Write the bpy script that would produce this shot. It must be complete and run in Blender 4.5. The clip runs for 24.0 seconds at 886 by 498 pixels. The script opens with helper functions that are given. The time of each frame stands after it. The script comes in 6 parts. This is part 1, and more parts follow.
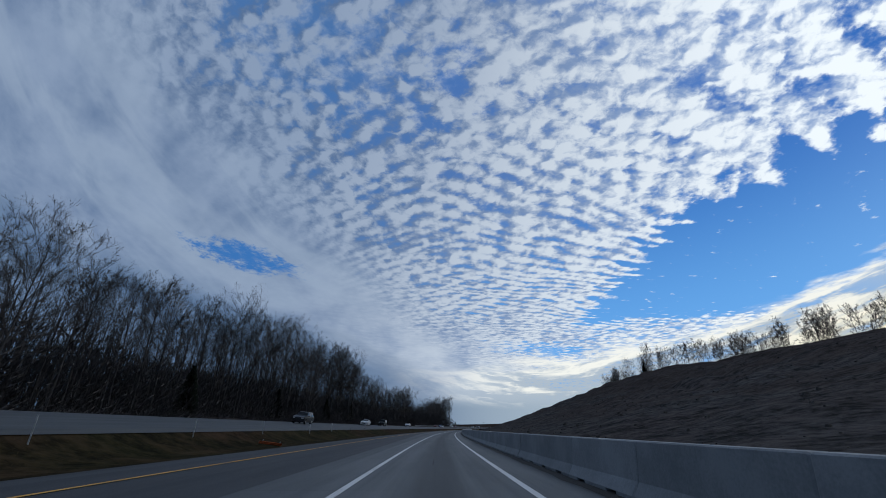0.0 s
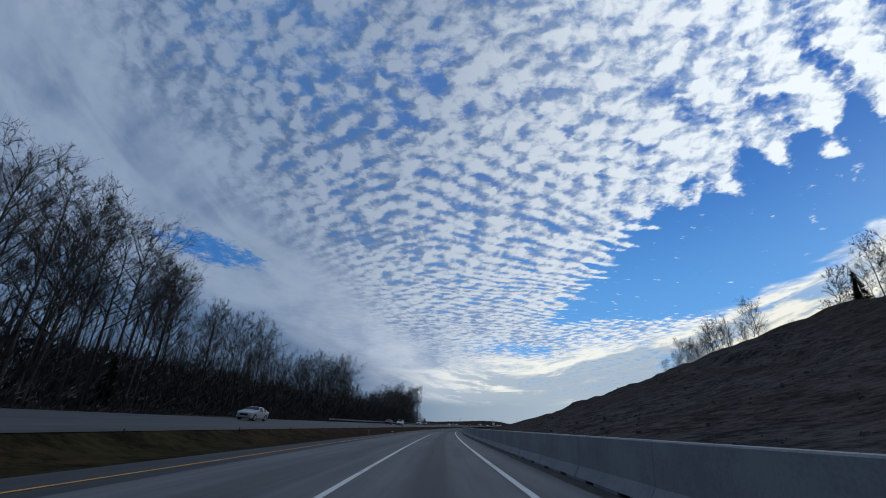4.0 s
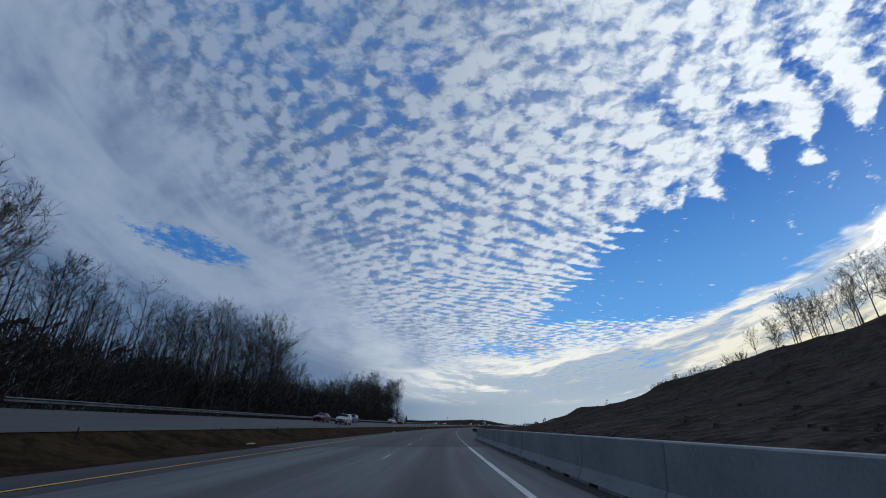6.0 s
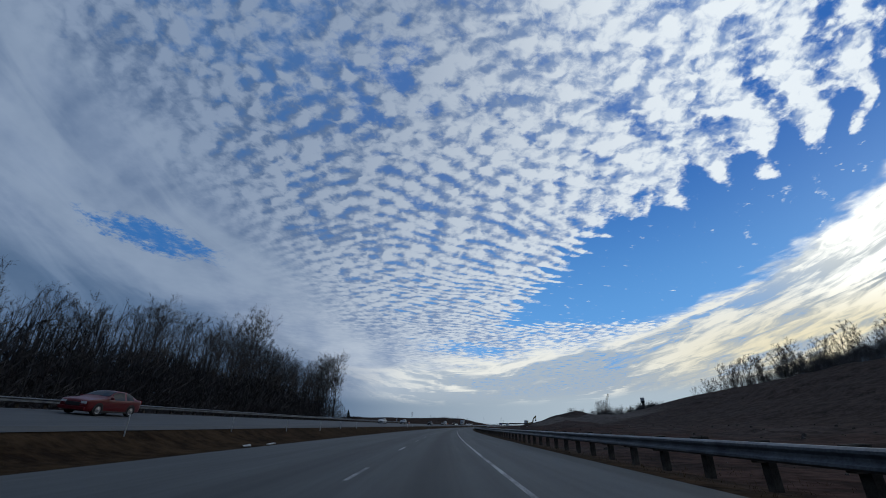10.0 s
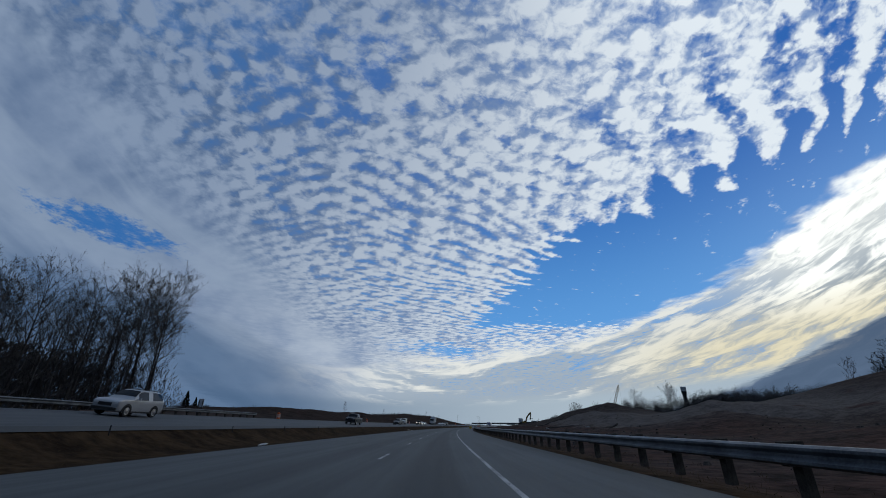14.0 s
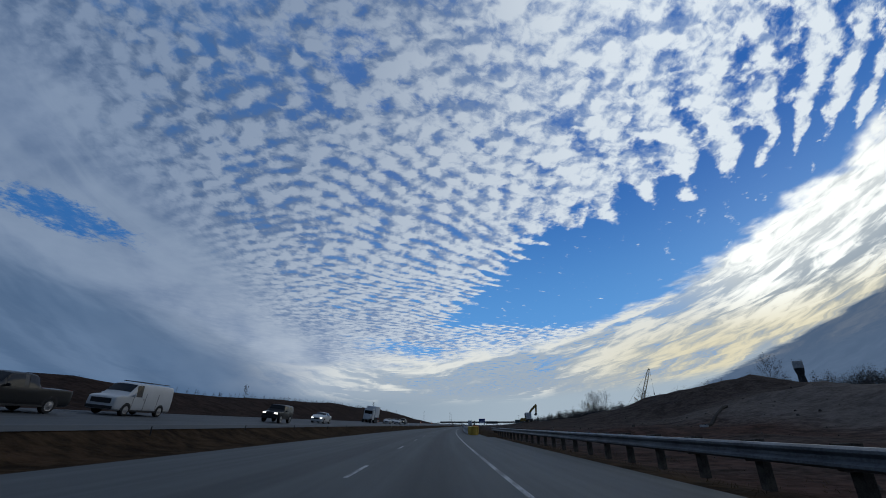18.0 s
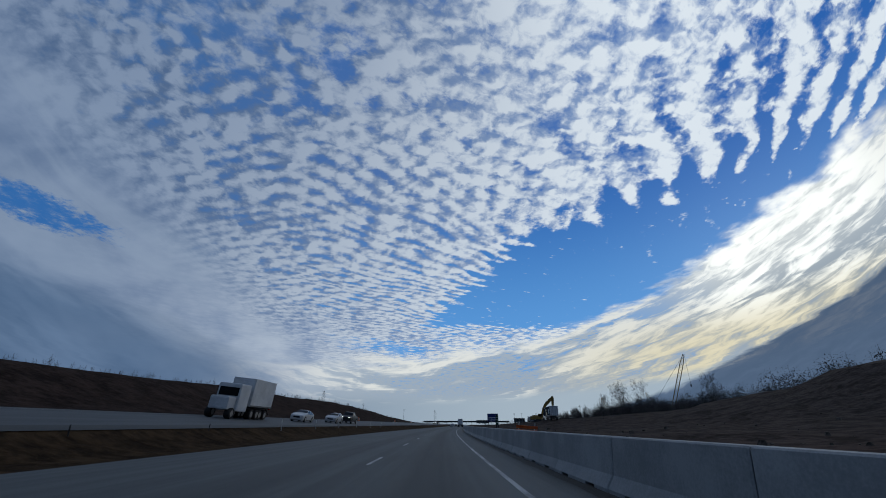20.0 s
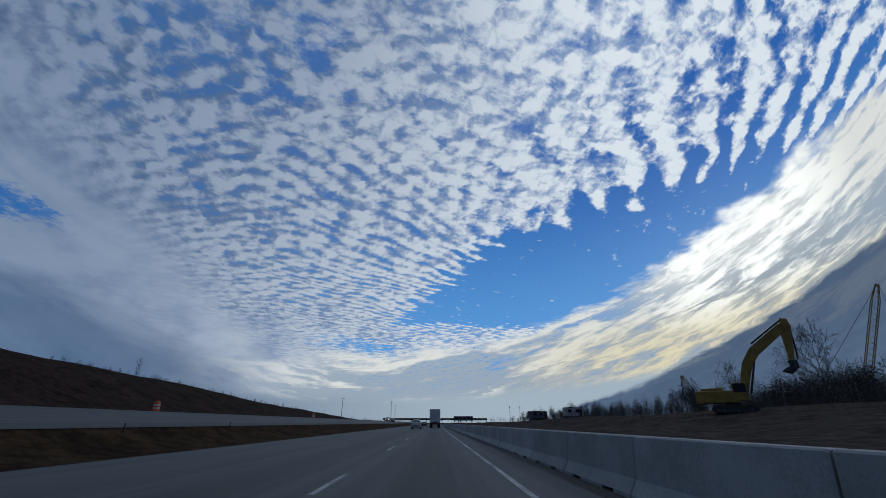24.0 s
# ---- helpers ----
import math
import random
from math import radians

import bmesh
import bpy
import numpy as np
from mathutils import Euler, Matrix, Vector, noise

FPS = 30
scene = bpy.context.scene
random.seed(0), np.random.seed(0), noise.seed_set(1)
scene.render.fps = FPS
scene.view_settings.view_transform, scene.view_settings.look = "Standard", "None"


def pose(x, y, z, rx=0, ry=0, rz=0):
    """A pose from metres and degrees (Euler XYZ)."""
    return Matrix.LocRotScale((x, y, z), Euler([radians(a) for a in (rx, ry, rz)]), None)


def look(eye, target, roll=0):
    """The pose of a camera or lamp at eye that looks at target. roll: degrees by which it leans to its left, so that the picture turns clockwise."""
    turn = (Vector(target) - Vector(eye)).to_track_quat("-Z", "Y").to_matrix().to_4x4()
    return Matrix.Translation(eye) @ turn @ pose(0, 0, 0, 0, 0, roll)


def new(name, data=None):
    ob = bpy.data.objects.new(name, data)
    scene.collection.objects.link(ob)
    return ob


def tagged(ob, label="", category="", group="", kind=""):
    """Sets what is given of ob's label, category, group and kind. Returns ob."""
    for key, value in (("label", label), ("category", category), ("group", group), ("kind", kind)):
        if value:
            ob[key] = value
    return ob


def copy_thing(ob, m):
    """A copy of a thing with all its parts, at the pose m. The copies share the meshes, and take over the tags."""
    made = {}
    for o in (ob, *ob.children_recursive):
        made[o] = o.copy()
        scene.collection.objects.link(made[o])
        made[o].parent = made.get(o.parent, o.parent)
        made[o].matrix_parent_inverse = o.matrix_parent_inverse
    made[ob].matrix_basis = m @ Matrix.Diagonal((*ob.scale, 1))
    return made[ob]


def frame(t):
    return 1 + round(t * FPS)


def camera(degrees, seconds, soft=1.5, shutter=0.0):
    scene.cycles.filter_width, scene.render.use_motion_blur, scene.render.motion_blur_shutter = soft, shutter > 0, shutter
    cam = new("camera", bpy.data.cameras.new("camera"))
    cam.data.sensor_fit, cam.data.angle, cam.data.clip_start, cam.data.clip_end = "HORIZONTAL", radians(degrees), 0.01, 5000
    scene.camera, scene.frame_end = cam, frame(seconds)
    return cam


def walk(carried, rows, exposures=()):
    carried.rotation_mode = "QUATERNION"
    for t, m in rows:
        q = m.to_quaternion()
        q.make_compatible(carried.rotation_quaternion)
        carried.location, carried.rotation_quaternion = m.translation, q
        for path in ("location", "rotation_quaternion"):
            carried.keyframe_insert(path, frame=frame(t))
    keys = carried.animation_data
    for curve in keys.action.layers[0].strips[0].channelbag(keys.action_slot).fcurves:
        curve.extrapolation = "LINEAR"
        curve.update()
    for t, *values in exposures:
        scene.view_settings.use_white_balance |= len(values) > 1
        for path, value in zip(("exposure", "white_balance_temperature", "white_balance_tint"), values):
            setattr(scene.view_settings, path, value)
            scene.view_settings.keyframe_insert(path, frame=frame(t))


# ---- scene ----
# The road's line: arc length s (metres along the carriageway), d metres to its right, z up.
SPEED, EYE, PITCH, ASIDE = 35.0, 1.11, 23.5, -1.0
S0, S1, DS = -400.0, 4600.0, 2.0
TURN_RATE = 5.33e-4


def curvature(s):
    if s < 800:
        return TURN_RATE
    return TURN_RATE * max(0.0, 1 - (s - 800) / 60.0)


def centre_line():
    n = int((0 - S0) / DS)
    xs, ys, hs = [0.0], [0.0], [0.0]
    for i in range(int((S1 - 0) / DS)):
        h = hs[-1] + curvature((i + 0.5) * DS) * DS
        m = 0.5 * (h + hs[-1])
        xs.append(xs[-1] + DS * math.sin(m)), ys.append(ys[-1] + DS * math.cos(m)), hs.append(h)
    bx, by, bh = [0.0], [0.0], [0.0]
    for i in range(n):
        h = bh[-1] - TURN_RATE * DS
        m = 0.5 * (h + bh[-1])
        bx.append(bx[-1] - DS * math.sin(m)), by.append(by[-1] - DS * math.cos(m)), bh.append(h)
    return (np.array(bx[:0:-1] + xs), np.array(by[:0:-1] + ys), np.array(bh[:0:-1] + hs))


LINE_X, LINE_Y, LINE_H = centre_line()
LINE_S = S0 + DS * np.arange(len(LINE_X))


def heading(s):
    return float(np.interp(s, LINE_S, LINE_H))


def at(s, d=0.0, z=0.0):
    """The place s metres along the road and d metres to its right."""
    x, y, h = np.interp(s, LINE_S, LINE_X), np.interp(s, LINE_S, LINE_Y), np.interp(s, LINE_S, LINE_H)
    return Vector((x + d * math.cos(h), y - d * math.sin(h), z))


def facing(s, d, z=0.0, turn=0.0):
    """A pose at that place whose y axis runs along the road; turn: degrees to the left."""
    p = at(s, d, z)
    return pose(p.x, p.y, p.z, 0, 0, -math.degrees(heading(s)) + turn)


def key(t, rows):
    return float(np.interp(t, [r[0] for r in rows], [r[1] for r in rows]))


# camera: place across the lane, small swings of yaw and pitch
cam = camera(94.9, 24.0, soft=0.95)
ACROSS = [(0, 0.0), (3, 0.12), (5.5, 0.27), (10, 0.25), (14, 0.42), (17, 0.3), (21, 0.32), (24, 0.22)]
YAW = [(0, 0.0), (1, 0.25), (3, 0.1), (6, 0.4), (8, 0.6), (10, 0.5), (14, 0.55), (18, 0.35), (21, 0.4), (23, 0.2), (24, -0.1)]
NOD = [(0, 0.3), (3, 0.1), (7, 0.0), (14, 0.0), (21, -0.15), (24, -0.35)]
PATH = []
for i in range(49):
    t = i * 0.5
    s = SPEED * t
    p = at(s, key(t, ACROSS), EYE)
    PATH.append((t, pose(p.x, p.y, p.z, 90 + PITCH + key(t, NOD), 0, -math.degrees(heading(s)) + ASIDE + key(t, YAW))))
walk(cam, PATH, [(0, 0.12, 6320, 7), (7, 0.04, 6340, 7), (14, -0.12, 6220, 7), (20, -0.2, 6140, 7), (24, -0.24, 6120, 7)])

# ---- light ----
SUN_AZ, SUN_EL = 66.0, 21.0
MID_AZ, MID_EL = 12.24, 23.5
SUN_DIR = Vector((math.sin(radians(SUN_AZ)) * math.cos(radians(SUN_EL)), math.cos(radians(SUN_AZ)) * math.cos(radians(SUN_EL)), math.sin(radians(SUN_EL))))
sun = new("sun", bpy.data.lights.new("sun", "SUN"))
sun.data.energy, sun.data.angle, sun.data.color = 0.3, radians(50), (1.0, 0.93, 0.82)
sun.matrix_world = look((0, 0, 80), Vector((0, 0, 80)) - SUN_DIR)


class Nodes:
    """Short hand for building a node tree."""

    def __init__(self, tree):
        self.t = tree
        tree.nodes.clear()

    def put(self, kind, **values):
        n = self.t.nodes.new(kind)
        for k, v in values.items():
            if k == "operation":
                n.operation = v
            elif k == "blend_type":
                n.blend_type = v
            elif k == "data_type":
                n.data_type = v
        return n

    def wire(self, value, socket):
        if isinstance(value, bpy.types.NodeSocket):
            self.t.links.new(value, socket)
        elif value is not None:
            socket.default_value = value

    def m(self, op, a, b=None, c=None, clamp=False):
        n = self.t.nodes.new("ShaderNodeMath")
        n.operation, n.use_clamp = op, clamp
        for v, s in zip((a, b, c), n.inputs):
            self.wire(v, s)
        return n.outputs[0]

    def add(self, *v):
        out = v[0]
        for x in v[1:]:
            out = self.m("ADD", out, x)
        return out

    def mul(self, *v):
        out = v[0]
        for x in v[1:]:
            out = self.m("MULTIPLY", out, x)
        return out

    def sub(self, a, b):
        return self.m("SUBTRACT", a, b)

    def step(self, x, lo, hi, a=0.0, b=1.0):
        n = self.t.nodes.new("ShaderNodeMapRange")
        n.interpolation_type = "SMOOTHSTEP"
        for v, i in ((x, 0), (lo, 1), (hi, 2), (a, 3), (b, 4)):
            self.wire(v, n.inputs[i])
        return n.outputs[0]

    def vec(self, x, y, z=0.0):
        n = self.t.nodes.new("ShaderNodeCombineXYZ")
        for v, s in zip((x, y, z), n.inputs):
            self.wire(v, s)
        return n.outputs[0]

    def split(self, v):
        n = self.t.nodes.new("ShaderNodeSeparateXYZ")
        self.wire(v, n.inputs[0])
        return n.outputs

    def noise(self, v, scale, detail=2.0, rough=0.5, distort=0.0, dims="3D"):
        n = self.t.nodes.new("ShaderNodeTexNoise")
        n.noise_dimensions = dims
        self.wire(v, n.inputs["Vector"])
        n.inputs["Scale"].default_value, n.inputs["Detail"].default_value = scale, detail
        n.inputs["Roughness"].default_value, n.inputs["Distortion"].default_value = rough, distort
        return n.outputs[0]

    def voronoi(self, v, scale, feature="F1"):
        n = self.t.nodes.new("ShaderNodeTexVoronoi")
        n.feature = feature
        self.wire(v, n.inputs["Vector"])
        n.inputs["Scale"].default_value = scale
        return n.outputs["Distance"], n.outputs["Color"]

    def scaled(self, v, x, y, z=1.0, turn=0.0):
        n = self.t.nodes.new("ShaderNodeMapping")
        self.wire(v, n.inputs[0])
        n.inputs["Rotation"].default_value = (0, 0, radians(turn))
        n.inputs["Scale"].default_value = (x, y, z)
        return n.outputs[0]

    def mix(self, f, a, b, blend="MIX"):
        n = self.t.nodes.new("ShaderNodeMix")
        n.data_type, n.blend_type = "RGBA", blend
        self.wire(f, n.inputs[0])
        for v, i in ((a, 6), (b, 7)):
            if isinstance(v, tuple) and len(v) == 3:
                v = (*v, 1.0)
            self.wire(v, n.inputs[i])
        return n.outputs[2]

    def bump(self, h, strength, distance):
        n = self.t.nodes.new("ShaderNodeBump")
        self.wire(h, n.inputs["Height"])
        n.inputs["Strength"].default_value, n.inputs["Distance"].default_value = strength, distance
        return n.outputs[0]


def rgb(hexed):
    """sRGB hex to a linear colour."""
    c = [int(hexed[i:i + 2], 16) / 255 for i in (0, 2, 4)]
    return tuple(x / 12.92 if x <= 0.04045 else ((x + 0.055) / 1.055) ** 2.4 for x in c)


def build_sky():
    """A broken deck of high cloud in the sky's plane (u to the right, v ahead, as wide and as high as the deck lies over the road's
    middle stretch), in streets towards 50 degrees, with a clear gap beyond their tips, a bright bank past the gap, a grey veil to the
    left and haze low down. The dome widens a little away from its middle."""
    world = bpy.data.worlds.new("sky")
    scene.world = world
    world.use_nodes = True
    w = Nodes(world.node_tree)
    gx, gy, gz = w.split(w.put("ShaderNodeTexCoord").outputs["Generated"])
    sh, ch = math.sin(radians(MID_AZ)), math.cos(radians(MID_AZ))
    sp, cp = math.sin(radians(MID_EL)), math.cos(radians(MID_EL))
    st, ct = math.sin(radians(MID_EL + 0.4)), math.cos(radians(MID_EL + 0.4))
    side_x = w.sub(w.mul(gx, ch), w.mul(gy, sh))
    ahead_y = w.add(w.mul(gx, sh), w.mul(gy, ch))
    axis, lift = w.add(w.mul(ahead_y, cp), w.mul(gz, sp)), w.sub(w.mul(gz, cp), w.mul(ahead_y, sp))
    rho = w.m("MAXIMUM", w.m("SQRT", w.add(w.mul(side_x, side_x), w.mul(lift, lift))), 1e-5)
    alpha = w.m("ARCTAN2", rho, axis)
    a2 = w.mul(alpha, alpha)
    theta = w.m("MINIMUM", w.mul(alpha, w.add(0.98, w.mul(a2, 0.23), w.mul(a2, a2, 0.09))), w.add(1.8 - 1.2 * 0.69, w.mul(alpha, 0.69)))
    k, fw = w.m("DIVIDE", w.m("SINE", theta), rho), w.m("COSINE", theta)
    x, lift = w.mul(side_x, k), w.mul(lift, k)
    y, z = w.sub(w.mul(fw, ct), w.mul(lift, st)), w.add(w.mul(fw, st), w.mul(lift, ct))
    zc = w.m("MAXIMUM", z, 0.035)
    u, v = w.m("DIVIDE", x, zc), w.m("DIVIDE", y, zc)
    az = w.m("ARCTAN2", x, y)

    def turned(a, b, degrees):
        s, c = math.sin(radians(degrees)), math.cos(radians(degrees))
        return w.add(w.mul(a, s), w.mul(b, c)), w.sub(w.mul(a, c), w.mul(b, s))

    def wob(scale, seed, detail=1.0):
        return w.sub(w.noise(w.vec(w.add(u, seed), v, seed), scale, detail), 0.5)

    p, q = turned(u, v, 48)
    dist = w.m("SQRT", w.add(w.mul(u, u), w.mul(v, v)))
    # clear sky
    sky = w.put("ShaderNodeTexSky")
    sky.sky_type, sky.sun_disc = "NISHITA", False
    sky.sun_elevation, sky.sun_rotation = radians(SUN_EL), radians(SUN_AZ)
    nishita = w.mix(1.0, sky.outputs[0], (0.05, 0.05, 0.05), "MULTIPLY")
    blue = w.mix(w.step(z, 0.12, 0.6), rgb("65a5e6"), rgb("2b66b6"))
    blue = w.mix(w.step(az, 0.1, -0.75), blue, rgb("3a6fb0"))
    clear = w.mix(0.05, blue, nishita)
    # the deck: cells, streets that bend east of their middle, ripples to the left of them
    wq, wp = wob(1.7, 3.1), wob(1.5, 8.7)
    near = w.step(dist, 1.0, 3.0, 1.0, 0.75)
    warp_p, warp_q = w.add(w.mul(wp, 0.12), w.mul(wob(16.0, 7.2, 2.0), 0.05)), w.add(w.mul(wq, 0.12), w.mul(wob(16.0, 2.7, 2.0), 0.05))

    def lumps(ahead):
        a, b = w.mul(w.add(p, ahead, warp_p), near), w.mul(w.add(q, warp_q), near)
        puffs = w.sub(0.98, w.voronoi(w.vec(w.mul(a, 0.85), w.mul(b, 1.12)), 14.0, "SMOOTH_F1")[0])
        grain = w.noise(w.vec(a, b, 4.0), 13.0, 4.0, 0.55, 0.2)
        return w.add(w.mul(grain, 0.5), w.mul(puffs, 0.5))

    cell = lumps(0.0)
    relief = w.sub(cell, lumps(0.022))
    fine = w.noise(w.vec(u, v, 4.0), 30.0, 4.0, 0.6, 0.3)
    bent = w.mul(w.m("MAXIMUM", w.sub(q, 0.45), 0.0), w.m("MAXIMUM", w.sub(p, 1.2), 0.0), 0.4)
    street = w.m("SINE", w.mul(w.add(q, 0.085, bent, w.mul(wq, 0.16), w.mul(wob(4.0, 1.2, 2.0), 0.15)), 2 * math.pi / 0.225))
    pr, qr = turned(u, v, 57)
    ripple = w.m("SINE", w.mul(w.add(qr, w.mul(wq, 0.35), w.mul(wob(3.0, 5.5, 2.0), 0.12)), 2 * math.pi / 0.105))
    pl, ql = turned(u, v, 114)
    cross = w.m("SINE", w.mul(w.add(ql, w.mul(wp, 0.3), w.mul(wob(3.0, 2.9, 2.0), 0.12)), 2 * math.pi / 0.1))
    street_on = w.mul(w.step(q, -1.0, -0.3, 0.0, 1.0), w.step(p, 0.9, 1.5, 0.3, 1.0))
    ripple_on = w.mul(w.step(q, -0.5, -1.1), w.step(u, -1.0, -0.1), w.step(dist, 6.0, 3.4), w.step(dist, 0.9, 1.5, 0.3, 1.0))
    cross_on = w.mul(w.step(u, 0.0, -0.5), w.step(u, -1.9, -1.1), w.step(dist, 4.5, 2.8), w.step(dist, 0.7, 1.3, 0.2, 1.0))
    body = w.add(w.mul(cell, 0.7), w.mul(fine, 0.3), w.mul(street, w.mul(street_on, w.step(q, -0.3, 0.3, 0.07, 0.15))), w.mul(ripple, w.mul(ripple_on, 0.08)), w.mul(cross, w.mul(cross_on, 0.06)))
    # where the deck is thin or ends
    tip = w.add(2.07, w.mul(w.m("MAXIMUM", w.sub(-0.85, q), 0.0), 0.68), w.mul(wob(3.6, 2.2, 2.0), 0.6), w.mul(street, 0.07), w.mul(w.step(q, 0.1, 0.5), -0.05))
    past_tip = w.step(w.sub(p, tip), -0.4, 0.1)
    resumes = w.step(w.add(v, w.mul(wob(2.2, 6.1, 2.0), 1.2)), 3.9, 4.5)
    gap = w.mul(past_tip, w.sub(1.0, w.mul(resumes, 0.75)))
    bank_edge = w.add(2.2, w.mul(wob(2.6, 9.4, 4.0), 1.0), w.mul(w.step(v, 1.4, 2.6), 0.18), w.mul(w.step(v, 4.2, 6.0), -0.3))
    bank = w.step(w.sub(u, bank_edge), -0.05, 0.26)
    veil = w.step(w.add(u, w.mul(wob(0.9, 4.4, 2.0), 0.6), w.mul(w.sub(dist, 2.0), -0.06)), -0.55, -1.55)
    hazy = w.m("MAXIMUM", veil, w.mul(w.step(dist, 3.0, 6.0), w.step(az, 0.1, -0.25)))

    def hole(cu, cv, along, across, degrees, depth):
        a, b = turned(w.add(u, -cu, w.mul(wq, 0.35 * along)), w.add(v, -cv, w.mul(wp, 0.35 * along)), degrees)
        a, b = w.mul(a, 1 / along), w.mul(b, 1 / across)
        return w.mul(w.step(w.add(w.mul(a, a), w.mul(b, b), w.mul(w.sub(cell, 0.5), 1.8), w.mul(w.sub(fine, 0.5), 1.0)), 1.5, 0.1), depth)

    rent = hole(-1.9, 2.06, 0.52, 0.3, 42, 1.0)
    holes = w.add(w.mul(rent, 0.6), hole(0.05, 5.6, 0.9, 0.5, 40, 0.2), hole(3.2, 7.0, 1.7, 0.4, 5, 0.2), hole(-0.55, 0.75, 0.5, 0.3, 60, 0.1))
    thick = w.add(0.4, w.mul(hazy, -0.3), w.mul(gap, 0.36), holes, w.step(q, 0.1, 0.5, 0.0, 0.06), w.mul(w.step(dist, 2.8, 6.0), -0.06))
    soft = w.add(0.092, w.mul(hazy, 0.12), w.mul(w.step(u, 0.2, -0.8), 0.035))
    cover = w.step(body, w.sub(thick, soft), w.add(thick, soft))
    thin = w.mul(w.step(p, 2.2, 1.1), w.step(w.add(u, w.mul(v, 0.12)), 1.2, 0.3), w.add(0.24, w.mul(w.noise(w.vec(u, v, 7.0), 3.4, 3.0, 0.5), 0.36)))
    thin = w.mul(thin, w.sub(1.0, rent))
    cover = w.sub(1.0, w.mul(w.sub(1.0, cover), w.sub(1.0, thin)))
    # cloud tones: white in the middle of a cloud, grey-blue where thin, darker to the left, whiter towards the sun
    ga, ge = radians(63), radians(18)
    sunward = w.m("MAXIMUM", w.add(w.mul(x, math.sin(ga) * math.cos(ge)), w.mul(y, math.cos(ga) * math.cos(ge)), w.mul(z, math.sin(ge))), 0.0)
    side = w.step(w.add(az, w.mul(w.sub(0.42, z), w.step(az, -0.65, -0.2), 0.55)), -0.8, 0.85)
    lit = w.mix(side, rgb("8595af"), rgb("eef3f8"))
    shade = w.mix(side, rgb("566c8e"), rgb("8ea4cb"))
    wide = w.add(0.55, w.mul(dist, 0.25))
    uw, vw = w.m("DIVIDE", u, wide), w.m("DIVIDE", v, wide)
    tone = w.noise(w.vec(uw, vw, 2.0), 3.0, 3.0, 0.5)
    # strata that sink towards the middle of the view, from both sides
    layer = w.add(z, w.mul(az, 0.065), w.mul(w.m("SQRT", w.add(w.mul(az, az), 0.03)), -0.265), 0.03, w.mul(wob(0.8, 3.7, 2.0), 0.02))
    puff = w.add(w.mul(relief, w.sub(1.35, w.mul(hazy, 1.3))), w.mul(w.sub(body, 0.5), w.add(1.2, w.mul(hazy, -1.05))), w.mul(w.sub(tone, 0.5), w.add(0.35, w.mul(hazy, 0.15))), w.mul(hazy, 0.04))
    cloud = w.mix(w.step(puff, -0.2, 0.18), shade, lit)
    # soft swathes in the veil
    band = w.noise(w.vec(w.mul(layer, 9.0), w.mul(az, 2.4), 9.5), 1.0, 4.0, 0.55, 0.6)
    cloud = w.mix(w.mul(veil, w.step(band, 0.42, 0.62), 0.55), cloud, rgb("92a1b7"))
    # the bank and its streaks
    swath = w.noise(w.vec(w.mul(layer, 14.0), w.mul(az, 1.8), 1.0), 1.0, 4.0, 0.55, 0.5)
    streak = w.noise(w.vec(w.mul(layer, 34.0), w.mul(az, 4.5), 3.0), 1.0, 4.0, 0.6, 0.7)
    wisp = w.noise(w.vec(w.mul(layer, 60.0), w.mul(az, 12.0), 6.0), 1.0, 4.0, 0.6, 0.8)
    streaks = w.add(w.mul(swath, 0.38), w.mul(streak, 0.34), w.mul(wisp, 0.28))
    ahead_low = w.mul(w.step(w.add(z, w.mul(wob(1.3, 5.2, 3.0), 0.09), w.mul(az, -0.1)), 0.175, 0.125), w.step(az, -0.4, 0.05))
    bank = w.m("MAXIMUM", bank, ahead_low)
    glow = w.step(sunward, 0.93, 0.995)
    low = w.step(w.add(z, w.mul(az, -0.1)), 0.2, 0.06)
    bank_lit = w.mix(glow, rgb("efede6"), (1.25, 1.23, 1.15))
    bank_shade = w.mix(glow, w.mix(low, rgb("b4bfcc"), rgb("a9b4c0")), w.mix(low, rgb("e4e6e4"), rgb("a4aeb8")))
    bank_col = w.mix(w.step(streaks, w.add(0.4, w.mul(low, 0.09)), w.add(0.5, w.mul(low, 0.09))), bank_shade, bank_lit)
    cloud = w.mix(bank, cloud, bank_col)
    rift = w.mul(w.step(streaks, 0.5, 0.43), w.step(az, 0.95, 0.6), w.step(az, -0.35, -0.05), w.step(z, 0.3, 0.16), w.step(z, 0.05, 0.08))
    bank = w.mul(bank, w.sub(1.0, w.mul(rift, 0.85)))
    scrap = w.mul(w.step(w.noise(w.vec(u, v, 11.0), 11.0, 3.0, 0.6), 0.65, 0.73), w.mul(past_tip, w.step(p, 2.9, 1.9)))
    cover = w.m("MAXIMUM", w.m("MAXIMUM", cover, scrap), bank)
    col = w.mix(cover, clear, cloud)
    # low down: cream towards the sun, pale blue ahead, slate under the bank and to the left
    cream = w.mul(w.step(az, 0.3, 0.8), w.step(z, 0.22, 0.1), w.step(streaks, 0.42, 0.56))
    col = w.mix(w.mul(cream, 0.75), col, rgb("efdfb4"))
    ahead = w.step(w.add(z, w.mul(w.sub(band, 0.5), 0.06)), 0.08, 0.03)
    far = w.mix(w.step(az, -0.6, 0.4), rgb("5d7492"), rgb("b0bdc8"))
    col = w.mix(w.mul(ahead, w.sub(1.0, w.mul(cream, 0.8)), 0.85), col, far)
    col = w.mix(w.step(z, 0.065, 0.037), col, far)
